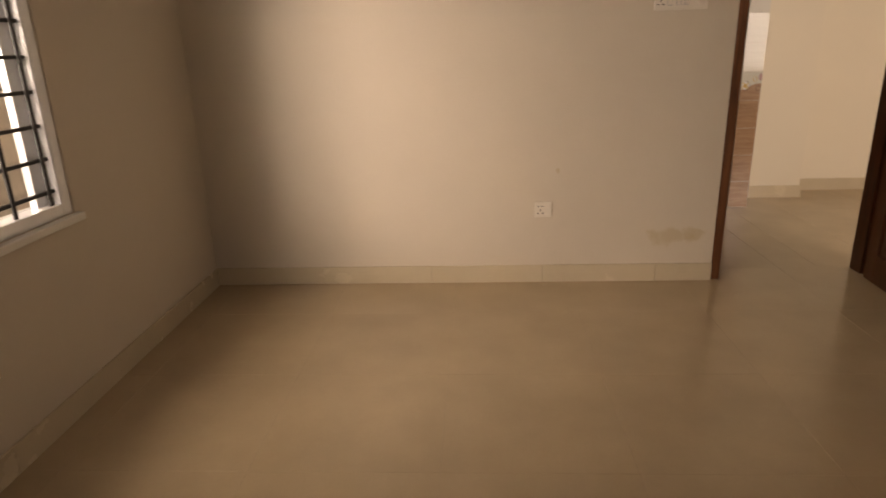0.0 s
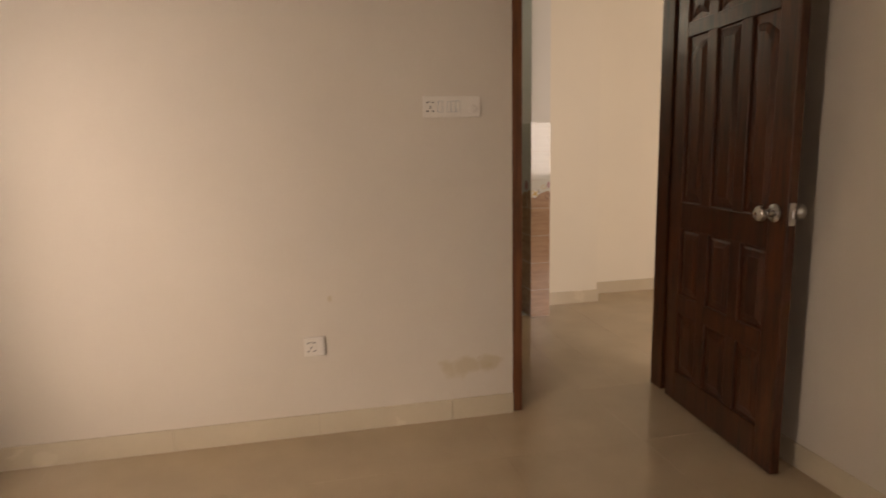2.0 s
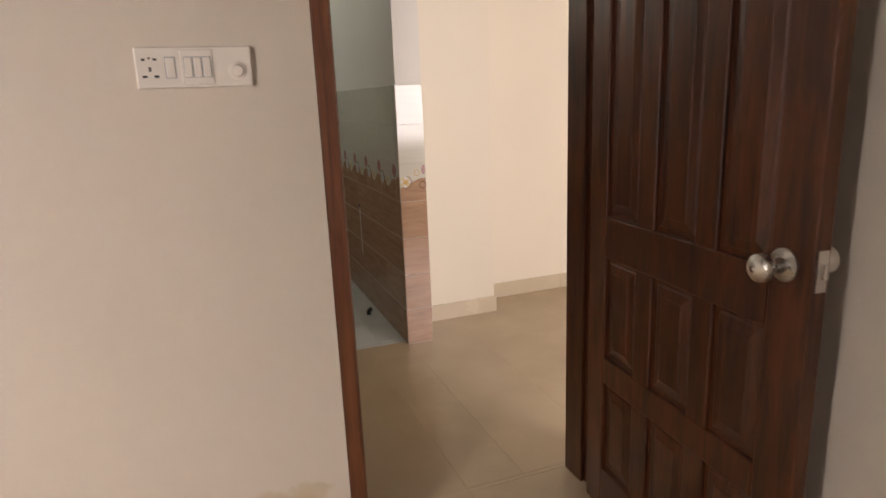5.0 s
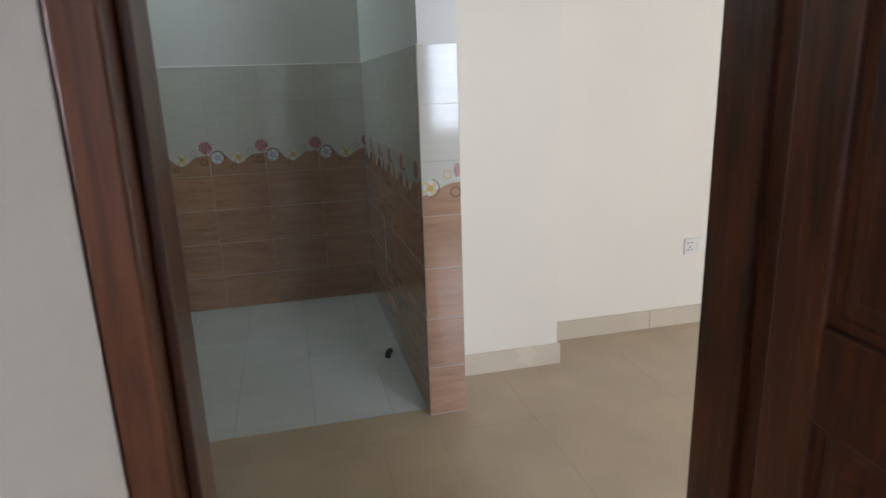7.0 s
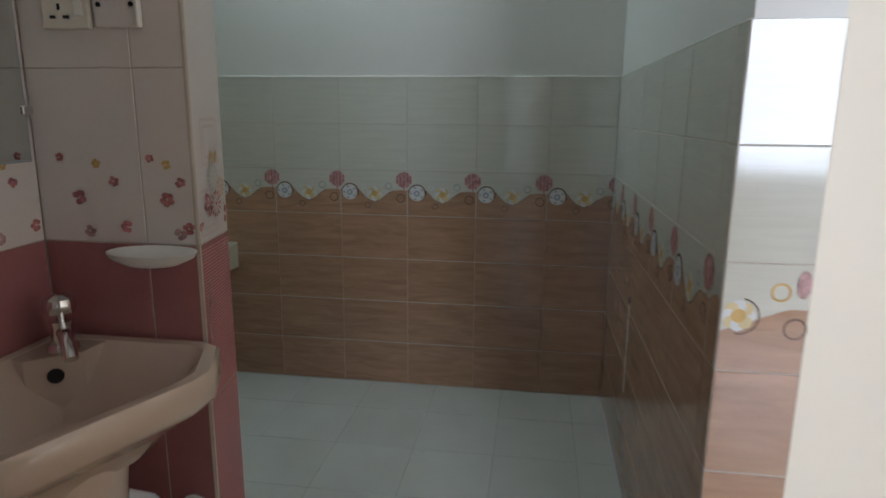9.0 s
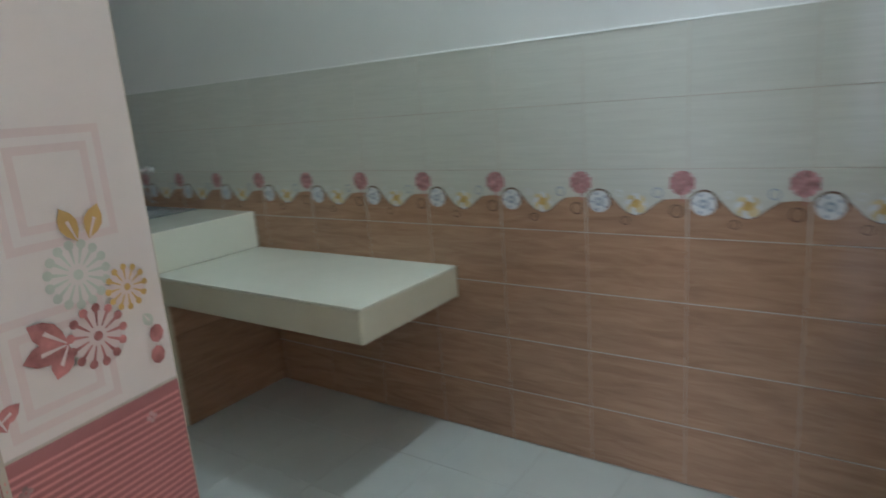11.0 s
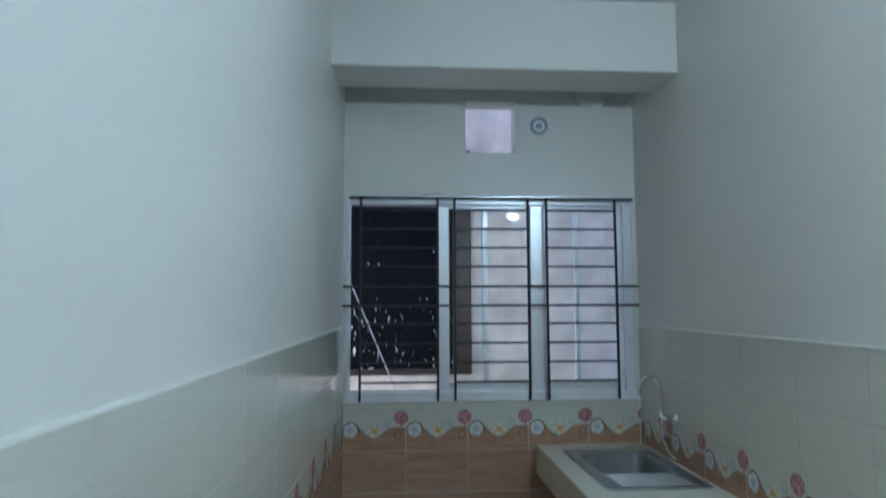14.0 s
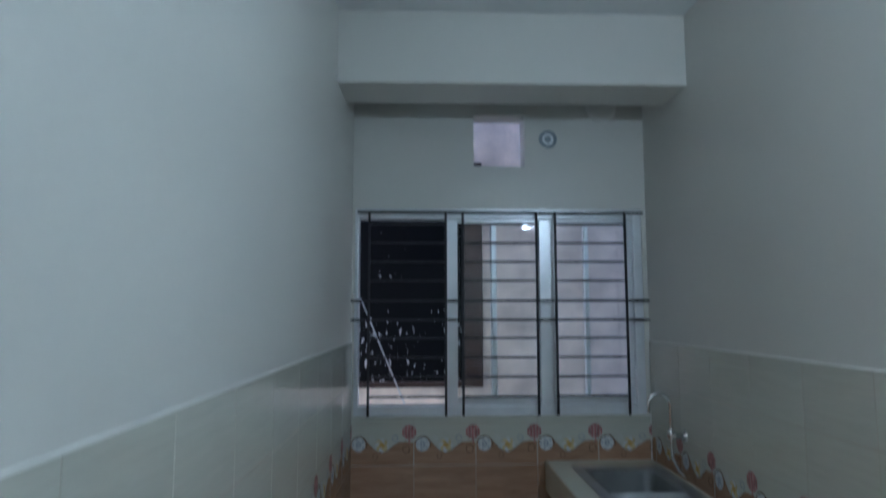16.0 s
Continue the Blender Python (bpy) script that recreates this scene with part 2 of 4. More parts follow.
# ---- mesh helpers ----
class Build:
    """Collects faces of one mesh."""

    def __init__(self):
        self.v, self.f, self.m, self.mats = [], [], [], []

    def slot(self, mat):
        if mat not in self.mats:
            self.mats.append(mat)
        return self.mats.index(mat)

    def add(self, verts, faces, mat):
        k, s = len(self.v), self.slot(mat)
        self.v += [tuple(p) for p in verts]
        for f in faces:
            self.f.append([k + i for i in f])
            self.m.append(s)
        return self

    def box(self, a, b, mat, chamfer=0.0):
        x0, y0, z0 = [min(p, q) for p, q in zip(a, b)]
        x1, y1, z1 = [max(p, q) for p, q in zip(a, b)]
        if chamfer <= 0:
            v = [(x0, y0, z0), (x1, y0, z0), (x1, y1, z0), (x0, y1, z0), (x0, y0, z1), (x1, y0, z1), (x1, y1, z1), (x0, y1, z1)]
            return self.add(v, [(3, 2, 1, 0), (4, 5, 6, 7), (0, 1, 5, 4), (1, 2, 6, 5), (2, 3, 7, 6), (3, 0, 4, 7)], mat)
        bm = bmesh.new()
        bmesh.ops.create_cube(bm, size=1, matrix=Matrix.LocRotScale(((x0 + x1) / 2, (y0 + y1) / 2, (z0 + z1) / 2), None, (x1 - x0, y1 - y0, z1 - z0)))
        bmesh.ops.bevel(bm, geom=bm.edges[:], offset=min(chamfer, 0.45 * min(x1 - x0, y1 - y0, z1 - z0)), segments=2, profile=0.5, affect="EDGES")
        self.add([p.co[:] for p in bm.verts], [[p.index for p in f.verts] for f in bm.faces], mat)
        bm.free()
        return self

    def prism(self, poly, z0, z1, mat, top=True):
        n = len(poly)
        v = [(x, y, z0) for x, y in poly] + [(x, y, z1) for x, y in poly]
        faces = [(i, (i + 1) % n, n + (i + 1) % n, n + i) for i in range(n)]
        if top:
            faces += [tuple(range(n, 2 * n)), tuple(range(n - 1, -1, -1))]
        return self.add(v, faces, mat)

    def rings(self, rings, mat, closed=True, caps=True):
        n = len(rings[0])
        v = [p for r in rings for p in r]
        f = []
        for k in range(len(rings) - 1):
            for i in range(n if closed else n - 1):
                j = (i + 1) % n
                f.append((k * n + i, k * n + j, (k + 1) * n + j, (k + 1) * n + i))
        if caps:
            f += [tuple(range(n - 1, -1, -1)), tuple(range((len(rings) - 1) * n, len(rings) * n))]
        return self.add(v, f, mat)

    def lathe(self, profile, mat, m=Matrix(), n=24):
        return self.rings([[m @ Vector((r * math.cos(2 * math.pi * i / n), r * math.sin(2 * math.pi * i / n), z)) for i in range(n)] for r, z in profile], mat)

    def tube(self, path, r, mat, n=10):
        pts = [Vector(p) for p in path]
        rings, up = [], None
        for i, p in enumerate(pts):
            d = (pts[min(i + 1, len(pts) - 1)] - pts[max(i - 1, 0)]).normalized()
            if up is None or abs(up.dot(d)) > 0.95:
                up = Vector((0, 0, 1)) if abs(d.z) < 0.9 else Vector((1, 0, 0))
            a = d.cross(up).normalized()
            b = a.cross(d).normalized()
            up = b
            rings.append([p + a * r * math.cos(2 * math.pi * k / n) + b * r * math.sin(2 * math.pi * k / n) for k in range(n)])
        return self.rings(rings, mat)

    def mesh(self, name, smooth=False):
        me = bpy.data.meshes.new(name)
        me.from_pydata(self.v, [], self.f)
        for mat in self.mats:
            me.materials.append(mat)
        me.polygons.foreach_set("material_index", self.m)
        bm = bmesh.new()
        bm.from_mesh(me)
        bmesh.ops.recalc_face_normals(bm, faces=bm.faces)
        bm.to_mesh(me)
        bm.free()
        me.update()
        return me


def smooth_by_angle(me, angle=40):
    bm = bmesh.new()
    bm.from_mesh(me)
    for f in bm.faces:
        f.smooth = True
    for e in bm.edges:
        if len(e.link_faces) != 2 or e.calc_face_angle(0) > radians(angle):
            e.smooth = False
    bm.to_mesh(me)
    bm.free()
    return me


def part(name, b, parent=None, label="", smooth=False, m=None):
    me = b.mesh(name) if isinstance(b, Build) else b
    if smooth:
        smooth_by_angle(me)
    ob = new(name, me)
    if parent:
        ob.parent = parent
    if m is not None:
        ob.matrix_local = m
    if label:
        ob["label"] = label
    return ob


def empty(name, m, label, category, group="", kind=""):
    ob = new(name)
    ob.empty_display_size = 0.1
    ob.matrix_world = m
    return tagged(ob, label, category, group, kind)


def wall(name, x0, x1, y0, y1, z0, z1, mat, holes=(), label="", along="x"):
    """A wall with thickness; holes are (a0, a1, z0, z1) along its length and go right through."""
    b = Build()
    cuts = sorted({x0, x1, *(h for o in holes for h in o[:2])}) if along == "x" else sorted({y0, y1, *(h for o in holes for h in o[:2])})
    for a, c in zip(cuts, cuts[1:]):
        inside = sorted((o for o in holes if o[0] <= a + 1e-6 and o[1] >= c - 1e-6), key=lambda o: o[2])
        z = z0
        for o in [*inside, (0, 0, z1, z1)]:
            if o[2] > z + 1e-6:
                b.box((a, y0, z), (c, y1, o[2]), mat) if along == "x" else b.box((x0, a, z), (x1, c, o[2]), mat)
            z = o[3]
    return tagged(part(name, b), label, "wall", kind="structure")


# ---- large structure ----
H = 2.85
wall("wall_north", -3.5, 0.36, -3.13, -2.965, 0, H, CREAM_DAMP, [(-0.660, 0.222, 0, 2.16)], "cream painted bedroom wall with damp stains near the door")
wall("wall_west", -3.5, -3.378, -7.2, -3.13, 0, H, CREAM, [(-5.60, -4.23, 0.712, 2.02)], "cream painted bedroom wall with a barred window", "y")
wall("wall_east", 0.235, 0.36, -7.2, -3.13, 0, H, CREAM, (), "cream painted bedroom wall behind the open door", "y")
# the opening is unseen, made up to go with the south fill lamp
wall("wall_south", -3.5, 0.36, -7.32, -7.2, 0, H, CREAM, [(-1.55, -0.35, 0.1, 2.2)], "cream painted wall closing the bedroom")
wall("wall_living_north", 0.667, 3.72, -1.06, -0.93, 0, H, LIVING, (), "cream painted living room wall above beige skirting")
wall("column_living", 0.144, 0.667, -1.30, -0.93, 0, H, LIVING, (), "cream painted column standing out beside the kitchen")
wall("wall_living_east", 3.6, 3.72, -6.5, -1.06, 0, H, LIVING, (), "plain cream wall closing the living room", "y")
wall("wall_living_south", 0.36, 3.72, -6.62, -6.5, 0, H, LIVING, [(0.98, 2.62, 0.75, 2.25)], "cream living room wall with a window opening")
wall("wall_kitchen_far", -4.13, 0.144, 0.006, 0.16, 0, H, KITCHEN_WHITE, (), "white painted kitchen wall above brown and pale tiles")
wall("wall_kitchen_east", 0.006, 0.144, -1.592, 0.006, 0, H, KITCHEN_WHITE, (), "white kitchen wall ending in a tiled edge", "y")
wall("wall_kitchen_window", -4.13, -3.993, -1.707, 0.006, 0, H, KITCHEN_WHITE,
     [(-1.485, -0.017, 1.036, 2.071), (-0.881, -0.613, 2.293, 2.563)], "white kitchen wall with a wide barred window and a vent hole", "y")
tagged(part("wall_kitchen_near", Build().prism([(-0.913, -1.707), (-0.936, -1.569), (-3.993, -1.498), (-3.993, -1.707)], 0, H, KITCHEN_WHITE)),
       "white kitchen wall above shiny pale tiles", "wall", kind="structure")
wall("wall_closing_west", -3.5, -3.378, -2.965, -1.707, 0, H, KITCHEN_WHITE, (), "plain wall closing the space behind the basin", "y")
wall("wall_basin", -1.335, -1.211, -2.965, -1.707, 0, H, KITCHEN_WHITE, (), "wall behind the wash basin and mirror", "y")
tagged(part("beam", Build().box((-3.715, -1.53, 2.528), (-3.44, 0.006, H), KITCHEN_WHITE, 0.006)), "white painted beam standing off the wall above the kitchen window", "beam", kind="structure")
tagged(part("ceiling", Build().box((-4.13, -7.32, H), (3.72, 0.16, H + 0.14), CEILING)), "flat white painted ceiling", "ceiling", kind="structure")
floor = tagged(part("floor", Build().box((-3.5, -7.32, -0.15), (3.72, -1.54, -0.001), GROUT).box((0.0, -1.54, -0.15), (3.72, -0.9, -0.001), GROUT)),
               "glossy beige tiled floor with thin grey joints", "floor", kind="structure")
kitchen_floor = tagged(part("floor_kitchen", Build().box((-4.13, -1.54, -0.15), (0.0, 0.16, -0.0016), GROUT_GREY)), "white tiled kitchen floor", "floor", kind="structure")

# ground far below and the neighbouring house across the light well
tagged(part("ground", Build().box((-60, -60, -6.4), (60, 60, -6.2), CEMENT)), "bare grey ground far below", "ground", kind="structure")


def neighbour_house():
    e = empty("neighbouring_house", pose(-5.0, -1.2, -6.2), "pinkish plastered neighbouring house with a dark brown-framed window", "house")
    b = Build()
    z = 6.2
    y0, y1, z0, z1 = -1.3, 0.46, z + 1.055, z + 2.55
    b.box((-0.2, -6, 0), (0, y0, z + 6), CONCRETE).box((-0.2, y1, 0), (0, 5, z + 6), CONCRETE).box((-0.2, y0, 0), (0, y1, z0), CONCRETE).box((-0.2, y0, z1), (0, y1, z + 6), CONCRETE)
    part("wall", b, e, "stained pinkish plaster wall")
    w = part("window", Build().box((-0.06, 0.34, z0), (0.012, y1, z1), BROWN_PAINT, 0.004).box((-0.06, y0, z0), (0.012, y0 + 0.08, z1), BROWN_PAINT, 0.004)
             .box((-0.06, y0 + 0.08, z1 - 0.08), (0.012, 0.34, z1), BROWN_PAINT, 0.004).box((-0.06, y0 + 0.08, z0), (0.012, 0.34, z0 + 0.035), BROWN_PAINT, 0.004), e, "dark window with brown painted frame")
    part("pane", Build().box((-0.05, y0 + 0.08, z0 + 0.035), (-0.03, 0.34, z1 - 0.08), SPECKLED), w, "black pane splashed with white specks")


def speckled_material():
    m = bpy.data.materials.new("black_pane_with_white_specks")
    m.use_nodes = True
    n, l = m.node_tree.nodes, m.node_tree.links
    b = n["Principled BSDF"]
    geo = n.new("ShaderNodeNewGeometry")
    mp = n.new("ShaderNodeMapping")
    mp.inputs["Scale"].default_value = (1, 44, 17)
    l.new(geo.outputs["Position"], mp.inputs["Vector"])
    a = n.new("ShaderNodeTexNoise")
    a.inputs["Scale"].default_value, a.inputs["Detail"].default_value = 1.0, 2
    l.new(mp.outputs[0], a.inputs["Vector"])
    c = n.new("ShaderNodeTexNoise")
    c.inputs["Scale"].default_value = 3.2
    l.new(geo.outputs["Position"], c.inputs["Vector"])
    s = n.new("ShaderNodeMath")
    s.operation = "MULTIPLY_ADD"
    s.inputs[1].default_value = 0.55
    l.new(c.outputs[0], s.inputs[0])
    l.new(a.outputs[0], s.inputs[2])
    sep = n.new("ShaderNodeSeparateXYZ")
    l.new(geo.outputs["Position"], sep.inputs[0])
    low = n.new("ShaderNodeMath")
    low.operation = "MULTIPLY_ADD"
    low.inputs[1].default_value = -0.16
    l.new(sep.outputs["Z"], low.inputs[0])
    l.new(s.outputs[0], low.inputs[2])
    r = n.new("ShaderNodeMapRange")
    r.inputs[1].default_value, r.inputs[2].default_value = 0.70, 0.75
    l.new(low.outputs[0], r.inputs[0])
    mx = n.new("ShaderNodeMix")
    mx.data_type = "RGBA"
    mx.inputs[6].default_value, mx.inputs[7].default_value = (0.003, 0.0035, 0.005, 1), (0.62, 0.62, 0.62, 1)
    l.new(r.outputs[0], mx.inputs[0])
    l.new(mx.outputs[2], b.inputs["Base Color"])
    b.inputs["Roughness"].default_value = 0.5
    b.inputs["Specular IOR Level"].default_value = 0.15
    return m


SPECKLED = speckled_material()
neighbour_house()
tagged(part("backdrop", Build().box((-7.2, -9, -6.2), (-7.0, -3.4, 5), CEMENT)), "weathered grey wall outside the bedroom window", "wall", kind="structure")


# ---- bedroom and corridor ----
def door_frame():
    """Frame round the doorway with a rebate for the leaf."""
    e = empty("door_frame", pose(-0.225, -3.04, 0), "red-brown polished wooden door frame", "door frame")
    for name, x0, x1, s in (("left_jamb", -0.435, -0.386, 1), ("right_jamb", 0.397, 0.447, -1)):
        # the hinge jamb takes the dark door wood to paint in its shade
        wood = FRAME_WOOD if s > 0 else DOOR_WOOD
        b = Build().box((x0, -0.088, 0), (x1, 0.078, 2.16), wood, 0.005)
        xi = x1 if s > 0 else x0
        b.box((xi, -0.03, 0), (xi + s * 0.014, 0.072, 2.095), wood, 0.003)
        part("jamb", b, e, "" if s > 0 else "hinge jamb in darker wood standing in for shade")
    part("head", Build().box((-0.386, -0.088, 2.095), (0.397, 0.075, 2.16), FRAME_WOOD, 0.005), e)
    return e


def door_leaf(e):
    """Panelled leaf in its own frame: X from hinge to free edge, Y through the thickness, Z up."""
    w, t, h = 0.805, 0.038, 2.07
    cols = [(0.088, 0.243), (0.315, 0.475), (0.545, 0.700)]
    rows = [(0.15, 0.445), (0.53, 0.845), (0.97, 1.70), (1.765, 1.98)]
    part("stile", Build().box((0, -t / 2, 0), (cols[0][0], t / 2, h), DOOR_WOOD, 0.004), e)
    part("stile", Build().box((cols[2][1], -t / 2, 0), (w, t / 2, h), DOOR_WOOD, 0.004), e)
    for a, c in ((cols[0][1], cols[1][0]), (cols[1][1], cols[2][0])):
        part("mullion", Build().box((a, -t / 2 + 0.001, 0.15), (c, t / 2 - 0.001, 1.98), DOOR_WOOD, 0.004), e)
    for z0, z1 in ((0, 0.15), (0.445, 0.53), (0.845, 0.97), (1.70, 1.765), (1.98, h)):
        part("rail", Build().box((cols[0][0], -t / 2, z0), (cols[2][1], t / 2, z1), DOOR_WOOD, 0.004), e)
    # the tops of the tall panels and the bottoms of the small ones follow an arch across the leaf
    arch = [(-0.075, -0.03), (-0.012, -0.012), (-0.03, -0.075)]
    for i, (x0, x1) in enumerate(cols):
        for j, (z0, z1) in enumerate(rows):
            b = Build().box((x0, -0.006, z0), (x1, 0.006, z1), DOOR_WOOD)
            for s in (-1, 1):
                y0, y1 = s * 0.006, s * 0.0150
                lo, hi = [z0 + 0.012] * 3, [z1 - 0.012] * 3
                if j == 2:
                    hi = [z1 + arch[i][0], z1 + sum(arch[i]) / 2 + 0.02, z1 + arch[i][1]]
                    hi = [min(z1 - 0.010, z) for z in hi]
                if j == 3:
                    lo = [z0 + 0.012, z0 + 0.030, z0 + 0.012]
                rings = []
                for y, k in ((y0, 0.0), (y0 + s * 0.003, 0.006), (y1 - s * 0.002, 0.026), (y1, 0.031)):
                    xa, xm, xb = x0 + 0.012 + k, (x0 + x1) / 2, x1 - 0.012 - k
                    rings.append([(xa, y, lo[0] + k), (xm, y, lo[1] + k), (xb, y, lo[2] + k), (xb, y, hi[2] - k), (xm, y, hi[1] - k), (xa, y, hi[0] - k)])
                b.rings(rings, DOOR_WOOD)
            part("panel", b, e)
    for z in (0.25, 1.05, 1.85):
        part("hinge", Build().lathe([(0.008, -0.05), (0.008, 0.05)], STEEL, pose(-0.006, t / 2 + 0.004, z), 10), e, "steel butt hinge", True)
    lock = Vector((0.74, 0, 0.985))
    for s in (-1, 1):
        m = Matrix.Translation(lock + Vector((0, s * t / 2, 0))) @ pose(0, 0, 0, -90 * s)
        k = part("door_knob", Build().lathe([(0.001, 0.0), (0.033, 0.001), (0.033, 0.006), (0.016, 0.012), (0.013, 0.030), (0.020, 0.040), (0.028, 0.052), (0.027, 0.066), (0.019, 0.074), (0.001, 0.076)], STEEL, m, 28), e, "round brushed steel knob", True)
        part("keyhole", Build().lathe([(0.0005, 0.0762), (0.007, 0.0765), (0.007, 0.079), (0.0005, 0.0792)], CHROME, m, 12), k)
    part("latch_plate", Build().box((w, -0.012, 0.945), (w + 0.002, 0.012, 1.025), STEEL).box((w, -0.006, 0.97), (w + 0.010, 0.006, 1.0), CHROME, 0.003), e, "steel latch plate")


door_frame()
HX, HY, FX, FY = 0.155, -3.14, 0.097, -3.94
leaf = empty("door", pose(HX, HY, 0.008, 0, 0, math.degrees(math.atan2(FY - HY, FX - HX))), "open dark teak door with rows of raised panels", "door")
door_leaf(leaf)


def skirting(name, p0, p1, n, label="beige tile skirting along the wall", height=0.098):
    """A run of skirting tiles from p0 to p1, standing off the wall along n."""
    p0, p1, n = Vector((*p0, 0)), Vector((*p1, 0)), Vector((*n, 0))
    d = p1 - p0
    length = d.length
    d.normalize()
    run = tagged(part(name, Build().box((0, 0, 0), (length, 0.006, height - 0.003), GROUT_LIGHT), m=Matrix((
        (d.x, n.x, 0, p0.x), (d.y, n.y, 0, p0.y), (0, 0, 1, 0), (0, 0, 0, 1)))), label, "skirting", kind="structure")
    x = 0.0
    while x < length - 0.01:
        e = min(x + 0.605, length)
        part("tile", Build().box((x + 0.0008, 0.002, 0), (e - 0.0008, 0.013, height), SKIRT, 0.002), run)
        x += 0.605


skirting("baseboard_north", (-3.378, -3.13), (-0.660, -3.13), (0, -1))
skirting("baseboard_west", (-3.378, -7.2), (-3.378, -3.144), (1, 0))
skirting("baseboard_east", (0.235, -3.144), (0.235, -7.2), (-1, 0))
skirting("baseboard_column", (0.146, -1.30), (0.680, -1.30), (0, -1))
skirting("baseboard_column_side", (0.667, -1.30), (0.667, -1.074), (1, 0))
skirting("baseboard_living", (0.682, -1.06), (3.6, -1.06), (0, -1))


def plate(b, x, z, w, h, mat=None, d=0.011):
    return b.box((x - w / 2, -d, z - h / 2), (x + w / 2, 0, z + h / 2), mat or IVORY, 0.003)


def pin_holes(b, x, z, d, s=1.0):
    """A universal socket face: two slots above, an earth slot and two pins below."""
    for dx, dz, w, h in ((-0.012, 0.018, 0.008, 0.005), (0.012, 0.018, 0.008, 0.005), (0.0, 0.021, 0.005, 0.004), (0, -0.003, 0.005, 0.010), (-0.012, -0.019, 0.010, 0.005), (0.012, -0.019, 0.010, 0.005)):
        b.box((x + dx * s - w / 2, -d - 0.0012, z + dz * s - h / 2), (x + dx * s + w / 2, -d + 0.004, z + dz * s + h / 2), BLACK)
    return b


def socket(name, m, label, extra_switch=True):
    e = empty(name, m, label, "socket", "wall sockets")
    part("faceplate", plate(Build(), 0, 0, 0.090, 0.084), e)
    part("pin_holes", pin_holes(Build(), -0.014, 0, 0.011), e, "black pin slots")
    part("rocker", Build().box((0.020, -0.014, -0.020), (0.036, -0.010, 0.020), IVORY, 0.002), e)
    return e


socket("wall_socket", pose(-1.565, -3.13, 0.408), "white plastic wall socket with switch above the skirting")
socket("wall_socket", pose(1.514, -1.06, 0.423), "white plastic wall socket on the living room wall")


def switchboard(m):
    e = empty("switchboard", m, "wide white switchboard with socket, regulator and switches", "switch")
    part("faceplate", plate(Build(), 0, 0, 0.25, 0.090), e)
    part("pin_holes", pin_holes(Build(), -0.095, 0, 0.011), e, "black pin slots")
    for x in (-0.052,):
        part("rocker", Build().box((x - 0.0115, -0.0118, -0.0235), (x + 0.0115, -0.0105, 0.0235), GREY_PVC).box((x - 0.010, -0.015, -0.022), (x + 0.010, -0.011, 0.022), IVORY, 0.002), e)
    part("switch_panel", Build().box((-0.030, -0.0135, -0.038), (0.040, -0.010, 0.038), IVORY, 0.002), e)
    for x in (-0.014, 0.006, 0.026):
        part("rocker", Build().box((x - 0.0092, -0.0142, -0.0232), (x + 0.0092, -0.0130, 0.0232), GREY_PVC).box((x - 0.008, -0.017, -0.022), (x + 0.008, -0.0135, 0.022), IVORY, 0.002), e)
    part("regulator_knob", Build().lathe([(0.021, 0.0105), (0.021, 0.0125), (0.014, 0.0145), (0.012, 0.018), (0.001, 0.0185)], IVORY, pose(0.092, 0, -0.010, 90), 20), e, smooth=True)


switchboard(pose(-0.934, -3.13, 1.422))


def bedroom_window():
    e = empty("window_bedroom", pose(-3.378, -4.915, 0.712), "aluminium sliding window with dark iron bars", "window", kind="structure")
    w, h = 0.685, 1.294
    for a, c in (((-0.10, -w, 0), (-0.005, -w + 0.05, h)), ((-0.10, w - 0.05, 0), (-0.005, w, h)), ((-0.10, -w + 0.05, h - 0.05), (-0.005, w - 0.05, h)), ((-0.10, -w + 0.05, 0), (-0.005, w - 0.05, 0.045))):
        part("window_frame", Build().box(a, c, ALU, 0.004), e)
    for y in (0.0, 0.565):
        part("sash", Build().box((-0.075, y, 0.045), (-0.045, y + 0.06, h - 0.05), ALU, 0.003), e)
    g = part("pane", Build().box((-0.062, -w + 0.05, 0.05), (-0.058, w - 0.05, h - 0.05), GLASS), e)
    g.visible_shadow = False
    for k in range(11):
        z = 0.092 + 0.113 * k
        if z < h - 0.06:
            part("bar", Build().box((-0.034, -w + 0.05, z - 0.006), (-0.022, w - 0.05, z + 0.006), IRON), e)
    for y in (-0.42, 0.0, 0.42, 0.60):
        part("upright", Build().box((-0.022, y - 0.008, 0.046), (-0.016, y + 0.008, h - 0.051), IRON), e)
    tagged(part("window_sill", Build().box((-3.40, -5.62, 0.682), (-3.35, -4.21, 0.711), PLASTIC, 0.005)), "white painted sill below the barred window", "sill", kind="structure")


bedroom_window()


# ---- kitchen ----
def rounded(cx, cz, rx, rz, n=18, a0=0.0, a1=2 * math.pi):
    return [(cx + rx * math.cos(a0 + (a1 - a0) * i / n), cz + rz * math.sin(a0 + (a1 - a0) * i / n)) for i in range(n)]


def patch(b, pts, level, mat):
    """A thin printed shape on a tile's face; a higher level lies above a lower one."""
    y = -0.0004 * level - 0.000006 * len(b.f)
    b.add([(x, y, z) for x, z in pts], [tuple(range(len(pts)))], mat)


